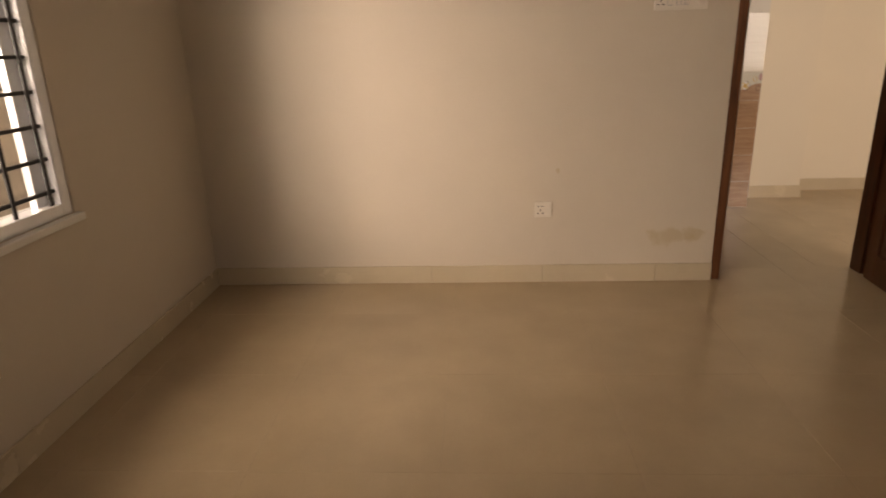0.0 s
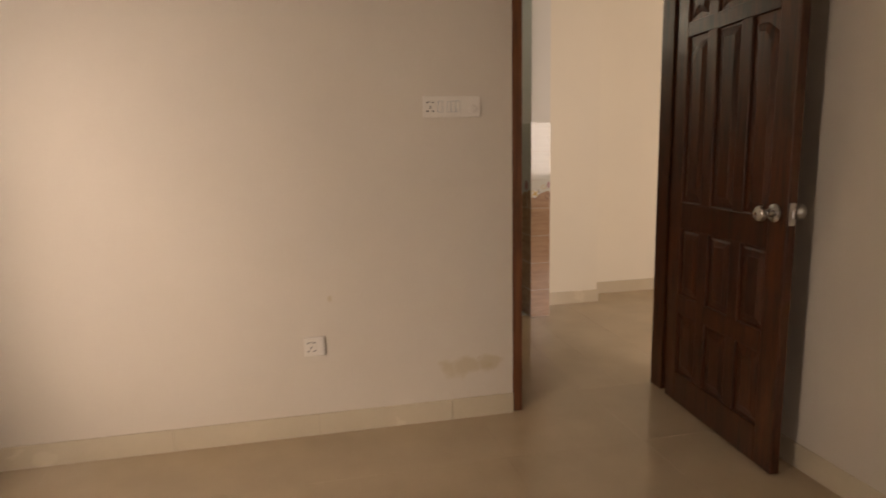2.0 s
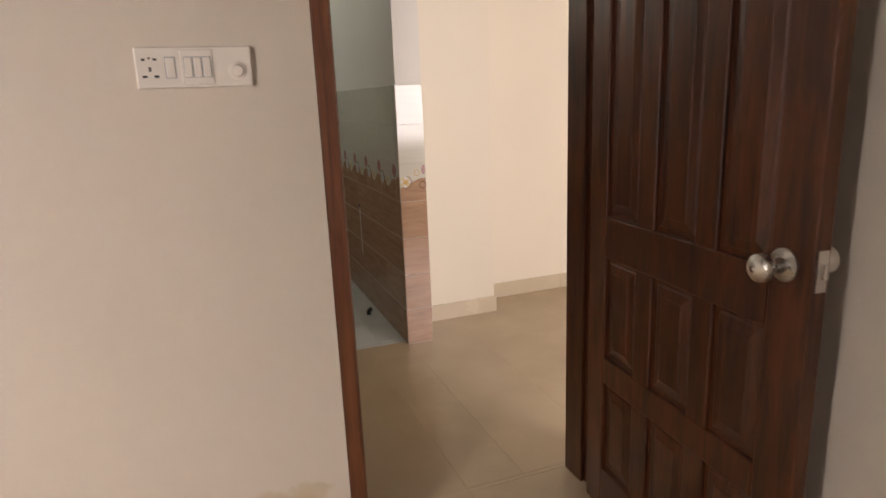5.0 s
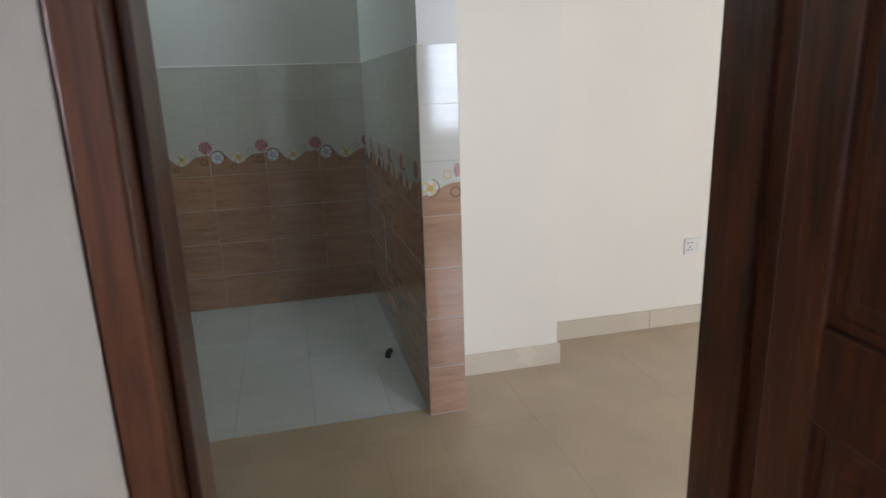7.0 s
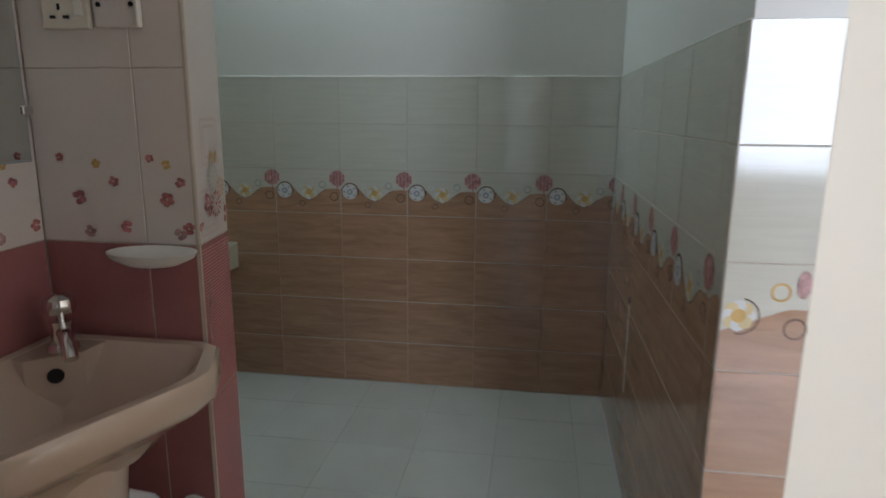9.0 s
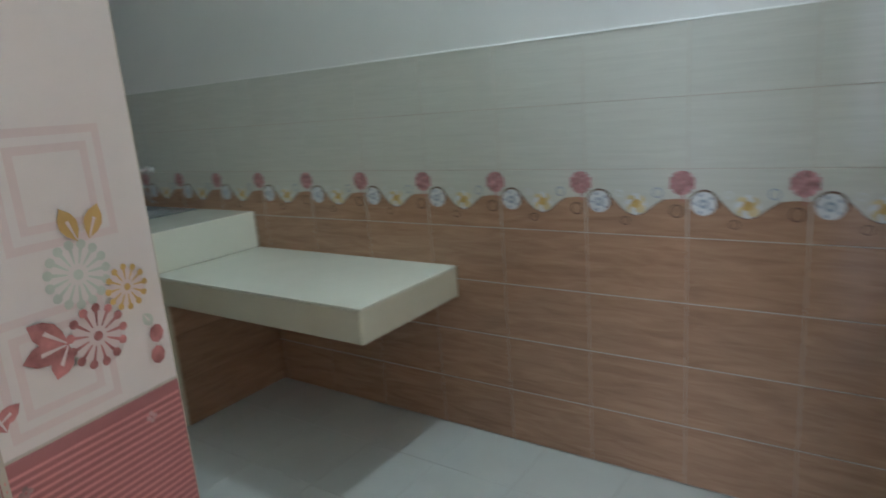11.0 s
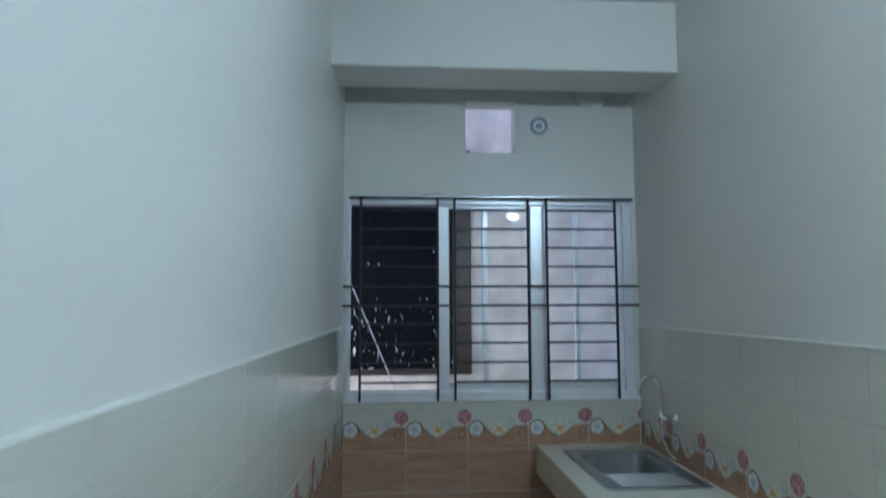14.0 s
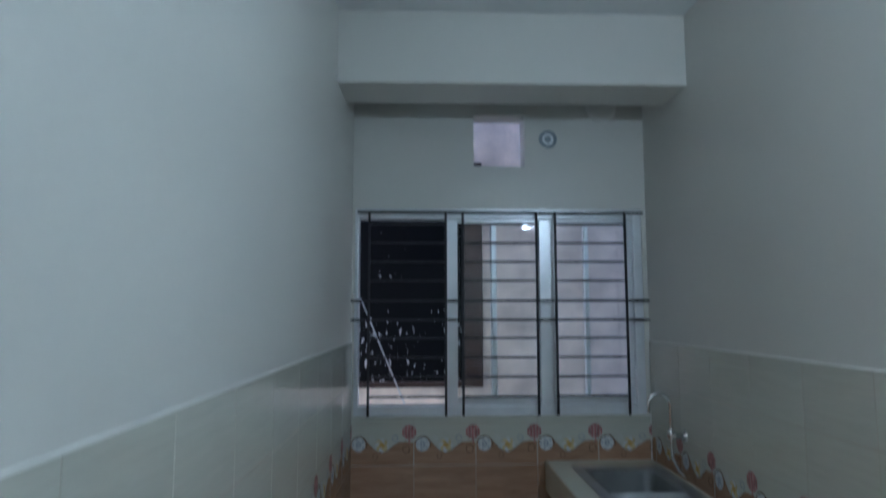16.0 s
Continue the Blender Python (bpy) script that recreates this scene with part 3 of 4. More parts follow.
def ring(b, cx, cz, r, w, level, mat, n=18, a0=0.0, a1=2 * math.pi):
    y = -0.0004 * level - 0.000006 * len(b.f)
    v, f = [], []
    for i in range(n + 1):
        a = a0 + (a1 - a0) * i / n
        v += [(cx + r * math.cos(a), y, cz + r * math.sin(a)), (cx + (r - w) * math.cos(a), y, cz + (r - w) * math.sin(a))]
    for i in range(n):
        f.append((2 * i, 2 * i + 2, 2 * i + 3, 2 * i + 1))
    b.add(v, f, mat)


def flower(b, cx, cz, r, petals, level, petal_mat, centre_mat, hub_mat, rim=True):
    """A round flower: ring of petal tips, fine rays and a hub."""
    patch(b, rounded(cx, cz, r * 0.86, r * 0.86), level, centre_mat)
    for i in range(petals):
        a = 2 * math.pi * i / petals
        if rim:
            patch(b, rounded(cx + r * 0.9 * math.cos(a), cz + r * 0.9 * math.sin(a), r * 0.15, r * 0.15, 8), level + 1, petal_mat)
        d, p = Vector((math.cos(a), math.sin(a))), Vector((-math.sin(a), math.cos(a)))
        q = [d * r * 0.32 - p * r * 0.02, d * r * 0.78 - p * r * 0.055, d * r * 0.78 + p * r * 0.055, d * r * 0.32 + p * r * 0.02]
        patch(b, [(cx + v.x, cz + v.y) for v in q], level + 1, petal_mat)
    patch(b, rounded(cx, cz, r * 0.16, r * 0.16, 10), level + 2, hub_mat)


def leaf_shape(b, x, z, angle, length, width, level, mat, vein):
    d, p = Vector((math.cos(radians(angle)), math.sin(radians(angle)))), Vector((-math.sin(radians(angle)), math.cos(radians(angle))))
    o = Vector((x, z))
    side = [(0, 0), (0.25, 0.36), (0.5, 0.5), (0.75, 0.38), (1, 0), (0.75, -0.38), (0.5, -0.5), (0.25, -0.36)]
    patch(b, [tuple(o + d * length * s + p * width * t) for s, t in side], level, mat)
    patch(b, [tuple(o + d * length * s + p * width * t) for s, t in ((0.05, -0.03), (0.6, -0.1), (0.62, 0.08), (0.05, 0.03))], level + 1, vein)


def wave_height(u):
    knots = [(0, 0.112), (0.02, 0.126), (0.042, 0.134), (0.066, 0.126), (0.09, 0.107), (0.122, 0.072), (0.15, 0.06), (0.18, 0.066), (0.21, 0.092), (0.24, 0.111), (0.275, 0.115), (0.305, 0.112)]
    for (a, p), (c, q) in zip(knots, knots[1:]):
        if a <= u <= c + 1e-9:
            s = (u - a) / (c - a)
            return p + (q - p) * s
    return 0.112


TILE_T = 0.006
tile_cache = {}


def tile_mesh(w, h, mat, kind="plain", u0=0.0):
    """One wall or floor tile: face at y = 0, X along the wall, Z up, softened edges."""
    key = (round(w, 3), round(h, 3), mat.name, kind, round(u0, 3))
    if key in tile_cache:
        return tile_cache[key]
    b = Build()
    g, c = (0.0005, 0.0006) if mat is BEIGE_TILE else (0.0010, 0.0010)
    o = [(g, TILE_T, g), (w - g, TILE_T, g), (w - g, TILE_T, h - g), (g, TILE_T, h - g)]
    s = [(p[0], c, p[2]) for p in o]
    i = [(g + c, 0, g + c), (w - g - c, 0, g + c), (w - g - c, 0, h - g - c), (g + c, 0, h - g - c)]
    b.rings([o, s, i], CREAM_TILE if kind in ("border", "scroll") else mat)
    if kind == "border":
        n = 24
        us = [g + 0.001 + (w - 2 * g - 0.002) * k / n for k in range(n + 1)]
        v = []
        for u in us:
            v += [(u, -0.0003, g + 0.001), (u, -0.0003, wave_height(min(u + u0, 0.305)))]
        b.add(v, [(2 * k, 2 * k + 2, 2 * k + 3, 2 * k + 1) for k in range(n)], BROWN_TILE)
        if w > 0.25:
            v = []
            for u in us[6:20]:
                v += [(u, -0.0006, wave_height(u)), (u, -0.0006, wave_height(u) + 0.0028)]
            b.add(v, [(2 * k, 2 * k + 2, 2 * k + 3, 2 * k + 1) for k in range(13)], DARK_PRINT)
            ring(b, 0.045, 0.102, 0.040, 0.006, 2, DARK_PRINT, 16, radians(-20), radians(175))
            patch(b, rounded(0.043, 0.101, 0.034, 0.034), 3, PALE_PRINT)
            for k in range(10):
                a = 2 * math.pi * k / 10
                patch(b, rounded(0.043 + 0.026 * math.cos(a), 0.101 + 0.026 * math.sin(a), 0.0055, 0.0055, 6), 4, BLUE_PRINT if k % 2 else PALE_PRINT)
            patch(b, rounded(0.043, 0.101, 0.014, 0.014, 12), 4, BLUE_PRINT)
            patch(b, rounded(0.043, 0.101, 0.006, 0.006, 8), 5, PALE_PRINT)
            for k in range(8):
                a = 2 * math.pi * k / 8
                patch(b, rounded(0.157 + 0.019 * math.cos(a), 0.096 + 0.019 * math.sin(a), 0.015, 0.015, 8), 3, YELLOW_PRINT if k % 2 else PALE_PRINT)
            patch(b, rounded(0.157, 0.098, 0.014, 0.014, 10), 4, OCHRE_PRINT)
            ring(b, 0.221, 0.131, 0.016, 0.004, 2, BLUE_PRINT)
            ring(b, 0.275, 0.078, 0.020, 0.004, 3, DARK_PRINT)
            ring(b, 0.125, 0.045, 0.014, 0.003, 3, DARK_PRINT)
            ring(b, 0.108, 0.128, 0.011, 0.003, 2, PALE_PRINT)
            for k in range(-4, 5):
                hh = 0.036 * math.sqrt(max(0.0, 1 - (k / 4.6) ** 2))
                patch(b, [(0.290 + 0.0076 * k - 0.0042, 0.160 - hh), (0.290 + 0.0076 * k + 0.0042, 0.160 - hh * 0.94), (0.290 + 0.0076 * k + 0.0040, 0.160 + hh), (0.290 + 0.0076 * k - 0.0040, 0.160 + hh * 0.96)], 3, PINK_PRINT if k % 2 else RED_PRINT)
            patch(b, rounded(0.291, 0.118, 0.003, 0.018, 8), 2, RED_PRINT)
    elif kind == "scroll":
        n = 12
        us = [g + 0.001 + (w - 2 * g - 0.002) * k / n for k in range(n + 1)]
        v = []
        for u in us:
            v += [(u, -0.0003, g + 0.001), (u, -0.0003, 0.075 + 0.045 * min(1, u / w * 1.3))]
        b.add(v, [(2 * k, 2 * k + 2, 2 * k + 3, 2 * k + 1) for k in range(n)], BROWN_TILE)
        for k in range(8):
            a = 2 * math.pi * k / 8
            patch(b, rounded(0.030 + 0.017 * math.cos(a), 0.105 + 0.017 * math.sin(a), 0.0125, 0.0125, 8), 3, YELLOW_PRINT if k % 2 else PALE_PRINT)
        patch(b, rounded(0.030, 0.105, 0.013, 0.013, 10), 4, OCHRE_PRINT)
        ring(b, 0.032, 0.104, 0.034, 0.003, 3, DARK_PRINT, 14, radians(-100), radians(80))
        ring(b, 0.096, 0.150, 0.017, 0.004, 3, OCHRE_PRINT)
        ring(b, 0.125, 0.085, 0.020, 0.004, 3, DARK_PRINT)
        patch(b, rounded(0.132, 0.165, 0.012, 0.026, 10), 3, PINK_PRINT)
    me = b.mesh("tile")
    tile_cache[key] = me
    return me


def tile_run(parent, edges, rows):
    """Tiles along a wall's bed; edges: distances of the joints; rows: (z0, z1, material, kind)."""
    for a, c in zip(edges, edges[1:]):
        for z0, z1, mat, kind in rows:
            part("tile", tile_mesh(c - a, z1 - z0, mat, kind), parent, m=Matrix.Translation((a, 0, z0)))


def joints(start, stop, first, step=0.305):
    out, x = [start], first
    while x < stop - 0.012:
        if x > start + 0.012:
            out.append(x)
        x += step
    return out + [stop]


KITCHEN_ROWS = [(0.2 * k + 0.002, 0.2 * k + 0.2, BROWN_TILE, "plain") for k in range(4)] + [(0.8, 1.0, BROWN_TILE, "border"), (1.0, 1.2, CREAM_TILE, "plain"), (1.2, 1.4, CREAM_TILE, "plain")]


def bed(name, origin, u, length, z0=0.0, z1=1.397, mat=None):
    """The cement bed that the tiles of one wall lie in."""
    u = Vector((*u, 0)).normalized()
    inward = Vector((0, 0, 1)).cross(u)
    ob = part(name, Build().box((0, 0.0012, z0), (length, 0.0058, z1), mat or GROUT_LIGHT),
              m=Matrix(((u.x, inward.x, 0, origin[0]), (u.y, inward.y, 0, origin[1]), (0, 0, 1, 0), (0, 0, 0, 1))))
    return ob


def tile_wall(name, origin, u, length, first, rows, label, step=0.305, z1=1.397, z0=0.0, mat=None):
    holder = tagged(bed(name, origin, u, length, z0, z1, mat), label, "wall tiles", kind="structure")
    tile_run(holder, joints(0, length, first, step), rows)
    return holder


# the decor tile's left joint meets the corner of the far wall, so start in from the window
tile_wall("wall_tiles_far", (-3.987, 0, 0), (1, 0), 3.987, (-0.275 - 0.305 * 12) + 3.987, KITCHEN_ROWS, "brown wood-grain and pale wall tiles with a flowered border")
tile_wall("wall_tiles_window", (-3.987, -1.498, 0), (0, 1), 1.492, -0.27 - 0.305 * 4 + 1.498, KITCHEN_ROWS[:5] + [(1.0, 1.035, CREAM_TILE, "plain")], "brown tiles with a flowered border below the window", z1=1.033)
tile_wall("wall_tiles_east", (0, -0.006, 0), (0, -1), 1.585, 0.299, KITCHEN_ROWS, "brown and pale tiles on the short kitchen wall")
tile_wall("wall_tiles_edge", (0.0, -1.598, 0), (1, 0), 0.145, 5.0, KITCHEN_ROWS[:4] + [(0.8, 1.0, BROWN_TILE, "scroll")] + KITCHEN_ROWS[5:], "peach tiled wall end with a scrolled flower border")
near_u = Vector((-3.057, 0.071)).normalized()
near_n = Vector((-near_u.y, near_u.x)) * -1
tile_wall("wall_tiles_near", (-0.9362 + near_n.x * 0.006, -1.569 + near_n.y * 0.006, 0), near_u[:], 3.05, 0.305, KITCHEN_ROWS, "shiny pale and brown tiles along the narrow kitchen")


def cement_bead(name, origin, u, length, seed):
    """Uneven line of white cement where the tiles end and the paint begins."""
    rnd = random.Random(seed)
    u = Vector((*u, 0)).normalized()
    inward = Vector((0, 0, 1)).cross(u)
    rings, n = [], int(length / 0.05)
    for k in range(n + 1):
        x, h, d = length * k / n, 0.002 + 0.003 * rnd.random(), 0.0008 * rnd.random()
        rings.append([(x, 0.0058, 1.3985), (x, -0.0006 - d, 1.3985), (x, 0.0006 - d, 1.400 + h * 0.6), (x, 0.0058, 1.400 + h)])
    ob = part(name, Build().rings(rings, KITCHEN_WHITE), m=Matrix(((u.x, inward.x, 0, origin[0]), (u.y, inward.y, 0, origin[1]), (0, 0, 1, 0), (0, 0, 0, 1))))
    return tagged(ob, "thin uneven line of white cement above the tiles", "trim", kind="structure")


cement_bead("trim_far", (-3.987, 0), (1, 0), 3.98, 1)
cement_bead("trim_east", (0, -0.008), (0, -1), 1.58, 2)
cement_bead("trim_near", (-0.9362 + near_n.x * 0.006, -1.569 + near_n.y * 0.006), near_u[:], 3.045, 3)


def floor_tiles(parent, name, x0, x1, y0, y1, ox, oy, step, mat, z=0.0):
    """Square floor tiles with soft edges and thin joints."""
    def cuts(a, c, o):
        k = math.ceil((a - o) / step + 1e-6)
        out = [a]
        while o + k * step < c - 1e-3:
            if o + k * step > a + 1e-3:
                out.append(o + k * step)
            k += 1
        return out + [c]
    xs, ys = cuts(x0, x1, ox), cuts(y0, y1, oy)
    for a, c in zip(xs, xs[1:]):
        for d, e in zip(ys, ys[1:]):
            me = tile_mesh(c - a, e - d, mat)
            part(name, me, parent, m=Matrix(((1, 0, 0, a), (0, 0, 1, d), (0, -1, 0, z), (0, 0, 0, 1))))


def counter():
    e = empty("kitchen_counter", pose(-2.8, -0.27, 0), "cream tiled two-level masonry kitchen counter built against the wall", "counter")
    ox, oy = 2.8, 0.27

    def bx(name, a, c, mat, label="", ch=0.004):
        return part(name, Build().box((a[0] + ox, a[1] + oy, a[2]), (c[0] + ox, c[1] + oy, c[2]), mat, ch), e, label)
    bx("low_slab", (-2.797, -0.524, 0.535), (-1.702, -0.001, 0.643), SLAB_EDGE, "cream slab for the stove")
    bx("low_top", (-2.797, -0.5325, 0.6435), (-1.6935, -0.0008, 0.652), SLAB, "smooth cream tile top")
    bx("front_edge", (-2.8025, -0.5315, 0.534), (-1.7025, -0.5243, 0.6425), SLAB_EDGE)
    bx("end_edge", (-1.7018, -0.5315, 0.534), (-1.6945, -0.0012, 0.6425), SLAB_EDGE)
    # upper slab round the sink hole
    hx0, hx1, hy0, hy1 = -3.80, -3.24, -0.42, -0.05
    outer = [(-3.985, -0.5325), (-2.803, -0.5325), (-2.803, -0.001), (-3.985, -0.001)]
    inner = [(hx0, hy0), (hx1, hy0), (hx1, hy1), (hx0, hy1)]
    loops = [(outer, 0.685), (outer, 0.817), (inner, 0.817), (inner, 0.685), (outer, 0.685)]
    b = Build().rings([[(x + ox, y + oy, z) for x, y in pts] for pts, z in loops], SLAB, caps=False)
    part("sink_slab", b, e, "raised cream slab holding the sink")
    bx("front_edge", (-3.985, -0.5395, 0.676), (-2.793, -0.533, 0.8175), SLAB_EDGE)
    bx("step_face", (-2.802, -0.5325, 0.6525), (-2.794, -0.0012, 0.8185), SLAB)
    part("pier", Build().box((-2.928 + ox, -0.530 + oy, 0.002), (-2.8035 + ox, -0.002 + oy, 0.676), SLAB_EDGE).box((-2.8035 + ox, -0.530 + oy, 0.002), (-2.745 + ox, -0.002 + oy, 0.533), SLAB_EDGE), e, "tiled masonry pier")
    for z0, z1 in ((0.003, 0.2), (0.2, 0.4), (0.4, 0.533)):
        part("tile", tile_mesh(0.518, z1 - z0, BROWN_TILE), e, "brown tile facing of the pier", m=Matrix(((0, -1, 0, -2.739 + ox), (1, 0, 0, -0.520 + oy), (0, 0, 1, z0), (0, 0, 0, 1))))
    bx("plinth", (-3.985, -0.530, 0.002), (-2.929, -0.43, 0.165), SLAB_EDGE, "low plinth across the cupboard opening")
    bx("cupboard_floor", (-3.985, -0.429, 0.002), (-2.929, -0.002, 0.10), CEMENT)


counter()


def sink():
    e = empty("steel_sink", pose(-3.52, -0.235, 0.817), "stainless steel sink with drainboard set in the counter", "sink")
    hx, hy = 0.325, 0.205
    b = Build()
    # rim with two openings: bowl and drainboard hollow
    b.box((-hx, -hy, 0.0005), (hx, -0.16, 0.006), SINK_STEEL, 0.002).box((-hx, 0.16, 0.0005), (hx, hy, 0.006), SINK_STEEL, 0.002)
    b.box((-hx, -0.16, 0.0005), (-0.255, 0.16, 0.006), SINK_STEEL, 0.002).box((0.11, -0.16, 0.0005), (hx, 0.16, 0.006), SINK_STEEL, 0.002)
    part("rim", b, e)
    def rr(sx, sy, cx, z, r, n=6):
        pts = []
        for qx, qy, a0 in ((1, 1, 0), (-1, 1, 90), (-1, -1, 180), (1, -1, 270)):
            for i in range(n + 1):
                a = radians(a0 + 90 * i / n)
                pts.append((cx + qx * (sx - r) + r * math.cos(a), qy * (sy - r) + r * math.sin(a), z))
        return pts
    cx = -0.0725
    part("bowl", Build().rings([rr(0.187, 0.164, cx, 0.004, 0.05), rr(0.178, 0.155, cx, -0.004, 0.05), rr(0.165, 0.142, cx, -0.12, 0.05), rr(0.14, 0.117, cx, -0.135, 0.05), rr(0.02, 0.02, cx, -0.138, 0.0199)], SINK_STEEL, caps=False), e, smooth=True)
    part("drain", Build().lathe([(0.001, -0.134), (0.035, -0.133), (0.036, -0.1365), (0.001, -0.137)], CHROME, pose(cx, 0, 0), 18), e, smooth=True)
    for k in range(5):
        part("groove", Build().tube([(0.135 + 0.035 * k, -0.14, 0.006), (0.135 + 0.035 * k, 0.14, 0.006)], 0.004, SINK_STEEL, 6), e)


sink()


def sink_tap():
    e = empty("sink_tap", pose(-3.58, -0.002, 1.01), "chrome gooseneck tap fixed to the tiled wall", "tap")
    part("flange", Build().lathe([(0.001, 0), (0.027, 0.001), (0.025, 0.008), (0.001, 0.009)], CHROME, pose(0, 0, 0, 90), 18), e, smooth=True)
    part("body", Build().tube([(0, -0.005, 0), (0, -0.075, 0)], 0.014, CHROME, 14).lathe([(0.016, -0.016), (0.018, 0), (0.016, 0.02), (0.012, 0.03)], CHROME, pose(0, -0.062, 0), 16), e, smooth=True)
    path = [(0, -0.062, 0.02), (0, -0.062, 0.13)] + [(0, -0.062 - 0.048 * (1 - math.cos(a)), 0.13 + 0.052 * math.sin(a)) for a in [math.pi * k / 10 for k in range(1, 11)]] + [(0, -0.158, 0.10)]
    part("spout", Build().tube(path, 0.0085, CHROME, 12), e, smooth=True)
    part("handle", Build().tube([(0, -0.062, 0.0), (0.03, -0.062, 0.004), (0.075, -0.064, 0.012)], 0.007, CHROME, 10), e, smooth=True)
    part("supply_pipe", Build().tube([(0, -0.062, -0.016), (0, -0.06, -0.09), (0, -0.03, -0.15), (0, -0.004, -0.17)], 0.007, CHROME, 10), e, smooth=True)


sink_tap()


def kitchen_window():
    e = empty("window_kitchen", pose(-3.993, -0.751, 1.036), "wide aluminium sliding window with dark iron grilles", "window", kind="structure")
    w, h = 0.734, 1.035
    oy = 0.751
    for a, c in (((-0.09, -w, 0), (-0.004, -w + 0.020, h)), ((-0.09, w - 0.045, 0), (-0.004, w, h)), ((-0.09, -w + 0.020, h - 0.05), (-0.004, w - 0.045, h)), ((-0.09, -w + 0.020, 0), (-0.004, w - 0.045, 0.045))):
        part("window_frame", Build().box(a, c, ALU, 0.004), e)
    for y0, y1, x in ((-1.02, -0.965, -0.045), (-0.545, -0.465, -0.04), (-0.79, -0.762, -0.07), (-0.305, -0.282, -0.07), (-0.085, -0.062, -0.045)):
        part("sash", Build().box((x - 0.018, y0 + oy, 0.045), (x + 0.014, y1 + oy, h - 0.05), ALU, 0.003), e)
    for z0, z1 in ((0.045, 0.085), (h - 0.066, h - 0.05)):
        part("sash_rail", Build().box((-0.056, -0.965 + oy, z0), (-0.034, -0.545 + oy, z1), ALU, 0.003), e)
        part("sash_rail", Build().box((-0.056, -0.465 + oy, z0), (-0.034, -0.085 + oy, z1), ALU, 0.003), e)
    for y0, y1 in ((-0.965, -0.545), (-0.465, -0.085)):
        g = part("pane", Build().box((-0.047, y0 + oy, 0.085), (-0.043, y1 + oy, h - 0.066), GLASS), e)
        g.visible_shadow = False


kitchen_window()


def grille():
    e = empty("window_grille", pose(-3.968, -0.751, 1.036), "dark painted iron window grille in three ladders", "grille")
    oy = 0.751
    for k, (a, c) in enumerate(((-1.411, -1.027), (-0.941, -0.567), (-0.471, -0.113))):
        for y in (a, c):
            part("upright", Build().box((-0.004, y + oy - 0.006, 0.003), (0.004, y + oy + 0.006, 1.012), IRON), e)
        for z in [0.095 + 0.0955 * i for i in range(10)]:
            if abs(z - 0.477) > 0.02 and abs(z - 0.5725) > 0.02:
                part("bar", Build().box((-0.012, a + oy, z - 0.005), (-0.004, c + oy, z + 0.005), IRON), e)
    for z in (0.472, 0.567):
        part("cross_bar", Build().box((0.004, -1.50 + oy, z - 0.006), (0.012, 0.0 + oy, z + 0.006), IRON), e)
    part("cross_bar", Build().box((0.004, -1.47 + oy, 1.006), (0.012, -0.02 + oy, 1.018), IRON), e)


grille()
tagged(part("cable", Build().tube([(-4.17, -1.47, 1.62), (-4.17, -1.36, 1.36), (-4.17, -1.24, 1.08), (-4.17, -1.2, 0.98)], 0.004, PVC, 6)), "thin grey cable slanting behind the window", "cable")
tagged(part("window_ledge", Build().box((-3.993, -1.497, 1.0345), (-3.974, -0.001, 1.0375), PLASTIC)), "thin white ledge under the kitchen window", "sill", kind="structure")


def round_vent(m):
    e = empty("round_vent", m, "small round blue-grey vent cap on the wall", "vent")
    part("ring", Build().lathe([(0.030, 0.001), (0.048, 0.001), (0.046, 0.010), (0.032, 0.012), (0.030, 0.001)], GREY_PVC, pose(0, 0, 0, 0, 90), 24), e, smooth=True)
    part("cap", Build().lathe([(0.001, 0.008), (0.017, 0.007), (0.018, 0.001), (0.001, 0.0005)], GREY_PVC, pose(0, 0, 0, 0, 90), 20), e, smooth=True)
    part("bowl", Build().lathe([(0.001, 0.0015), (0.030, 0.0025), (0.030, 0.001), (0.001, 0.0005)], ALU, pose(0, 0, 0, 0, 90), 20), e)


round_vent(pose(-3.993, -0.495, 2.438))
tagged(part("junction_cover", Build().lathe([(0.001, -0.032), (0.04, -0.030), (0.068, -0.020), (0.078, -0.004), (0.078, 0.0), (0.001, 0.0)], PLASTIC, pose(-3.993, -0.213, 2.605, 0, -90), 28), smooth=True), "white domed junction cover on the wall behind the beam", "cover")
# white strip paints the daylight on one side of the vent hole
tagged(part("vent_reveal", Build().box((-4.13, -0.619, 2.297), (-3.995, -0.6135, 2.559), PLASTIC)), "inner side of the square vent hole, whitened for the daylight on it", "vent", kind="structure")


def lamp_holder(m, label, lit=False):
    e = empty("lamp_holder", m, label, "lamp", "lamp holders")
    part("base", Build().lathe([(0.001, 0), (0.046, 0.0), (0.045, 0.012), (0.032, 0.022), (0.024, 0.03), (0.001, 0.03)], PLASTIC, n=24), e, smooth=True)
    part("socket", Build().lathe([(0.022, 0.03), (0.024, 0.065), (0.019, 0.066), (0.018, 0.040), (0.001, 0.040)], PLASTIC, n=20), e, smooth=True)
    if lit:
        part("bulb", Build().lathe([(0.014, 0.042), (0.016, 0.075), (0.030, 0.100), (0.036, 0.125), (0.033, 0.148), (0.020, 0.166), (0.001, 0.172)], LIT, n=16), e, "glowing white bulb", True)
    else:
        part("contact", Build().lathe([(0.001, 0.0402), (0.014, 0.0404), (0.014, 0.062), (0.001, 0.063)], BLACK, n=14), e)


lamp_holder(pose(-3.0, -0.763, H, 180), "empty white plastic bulb holder on the ceiling")
lamp_holder(pose(-1.25, 0.006, 2.362, 90), "white wall lamp holder with a glowing bulb", True)


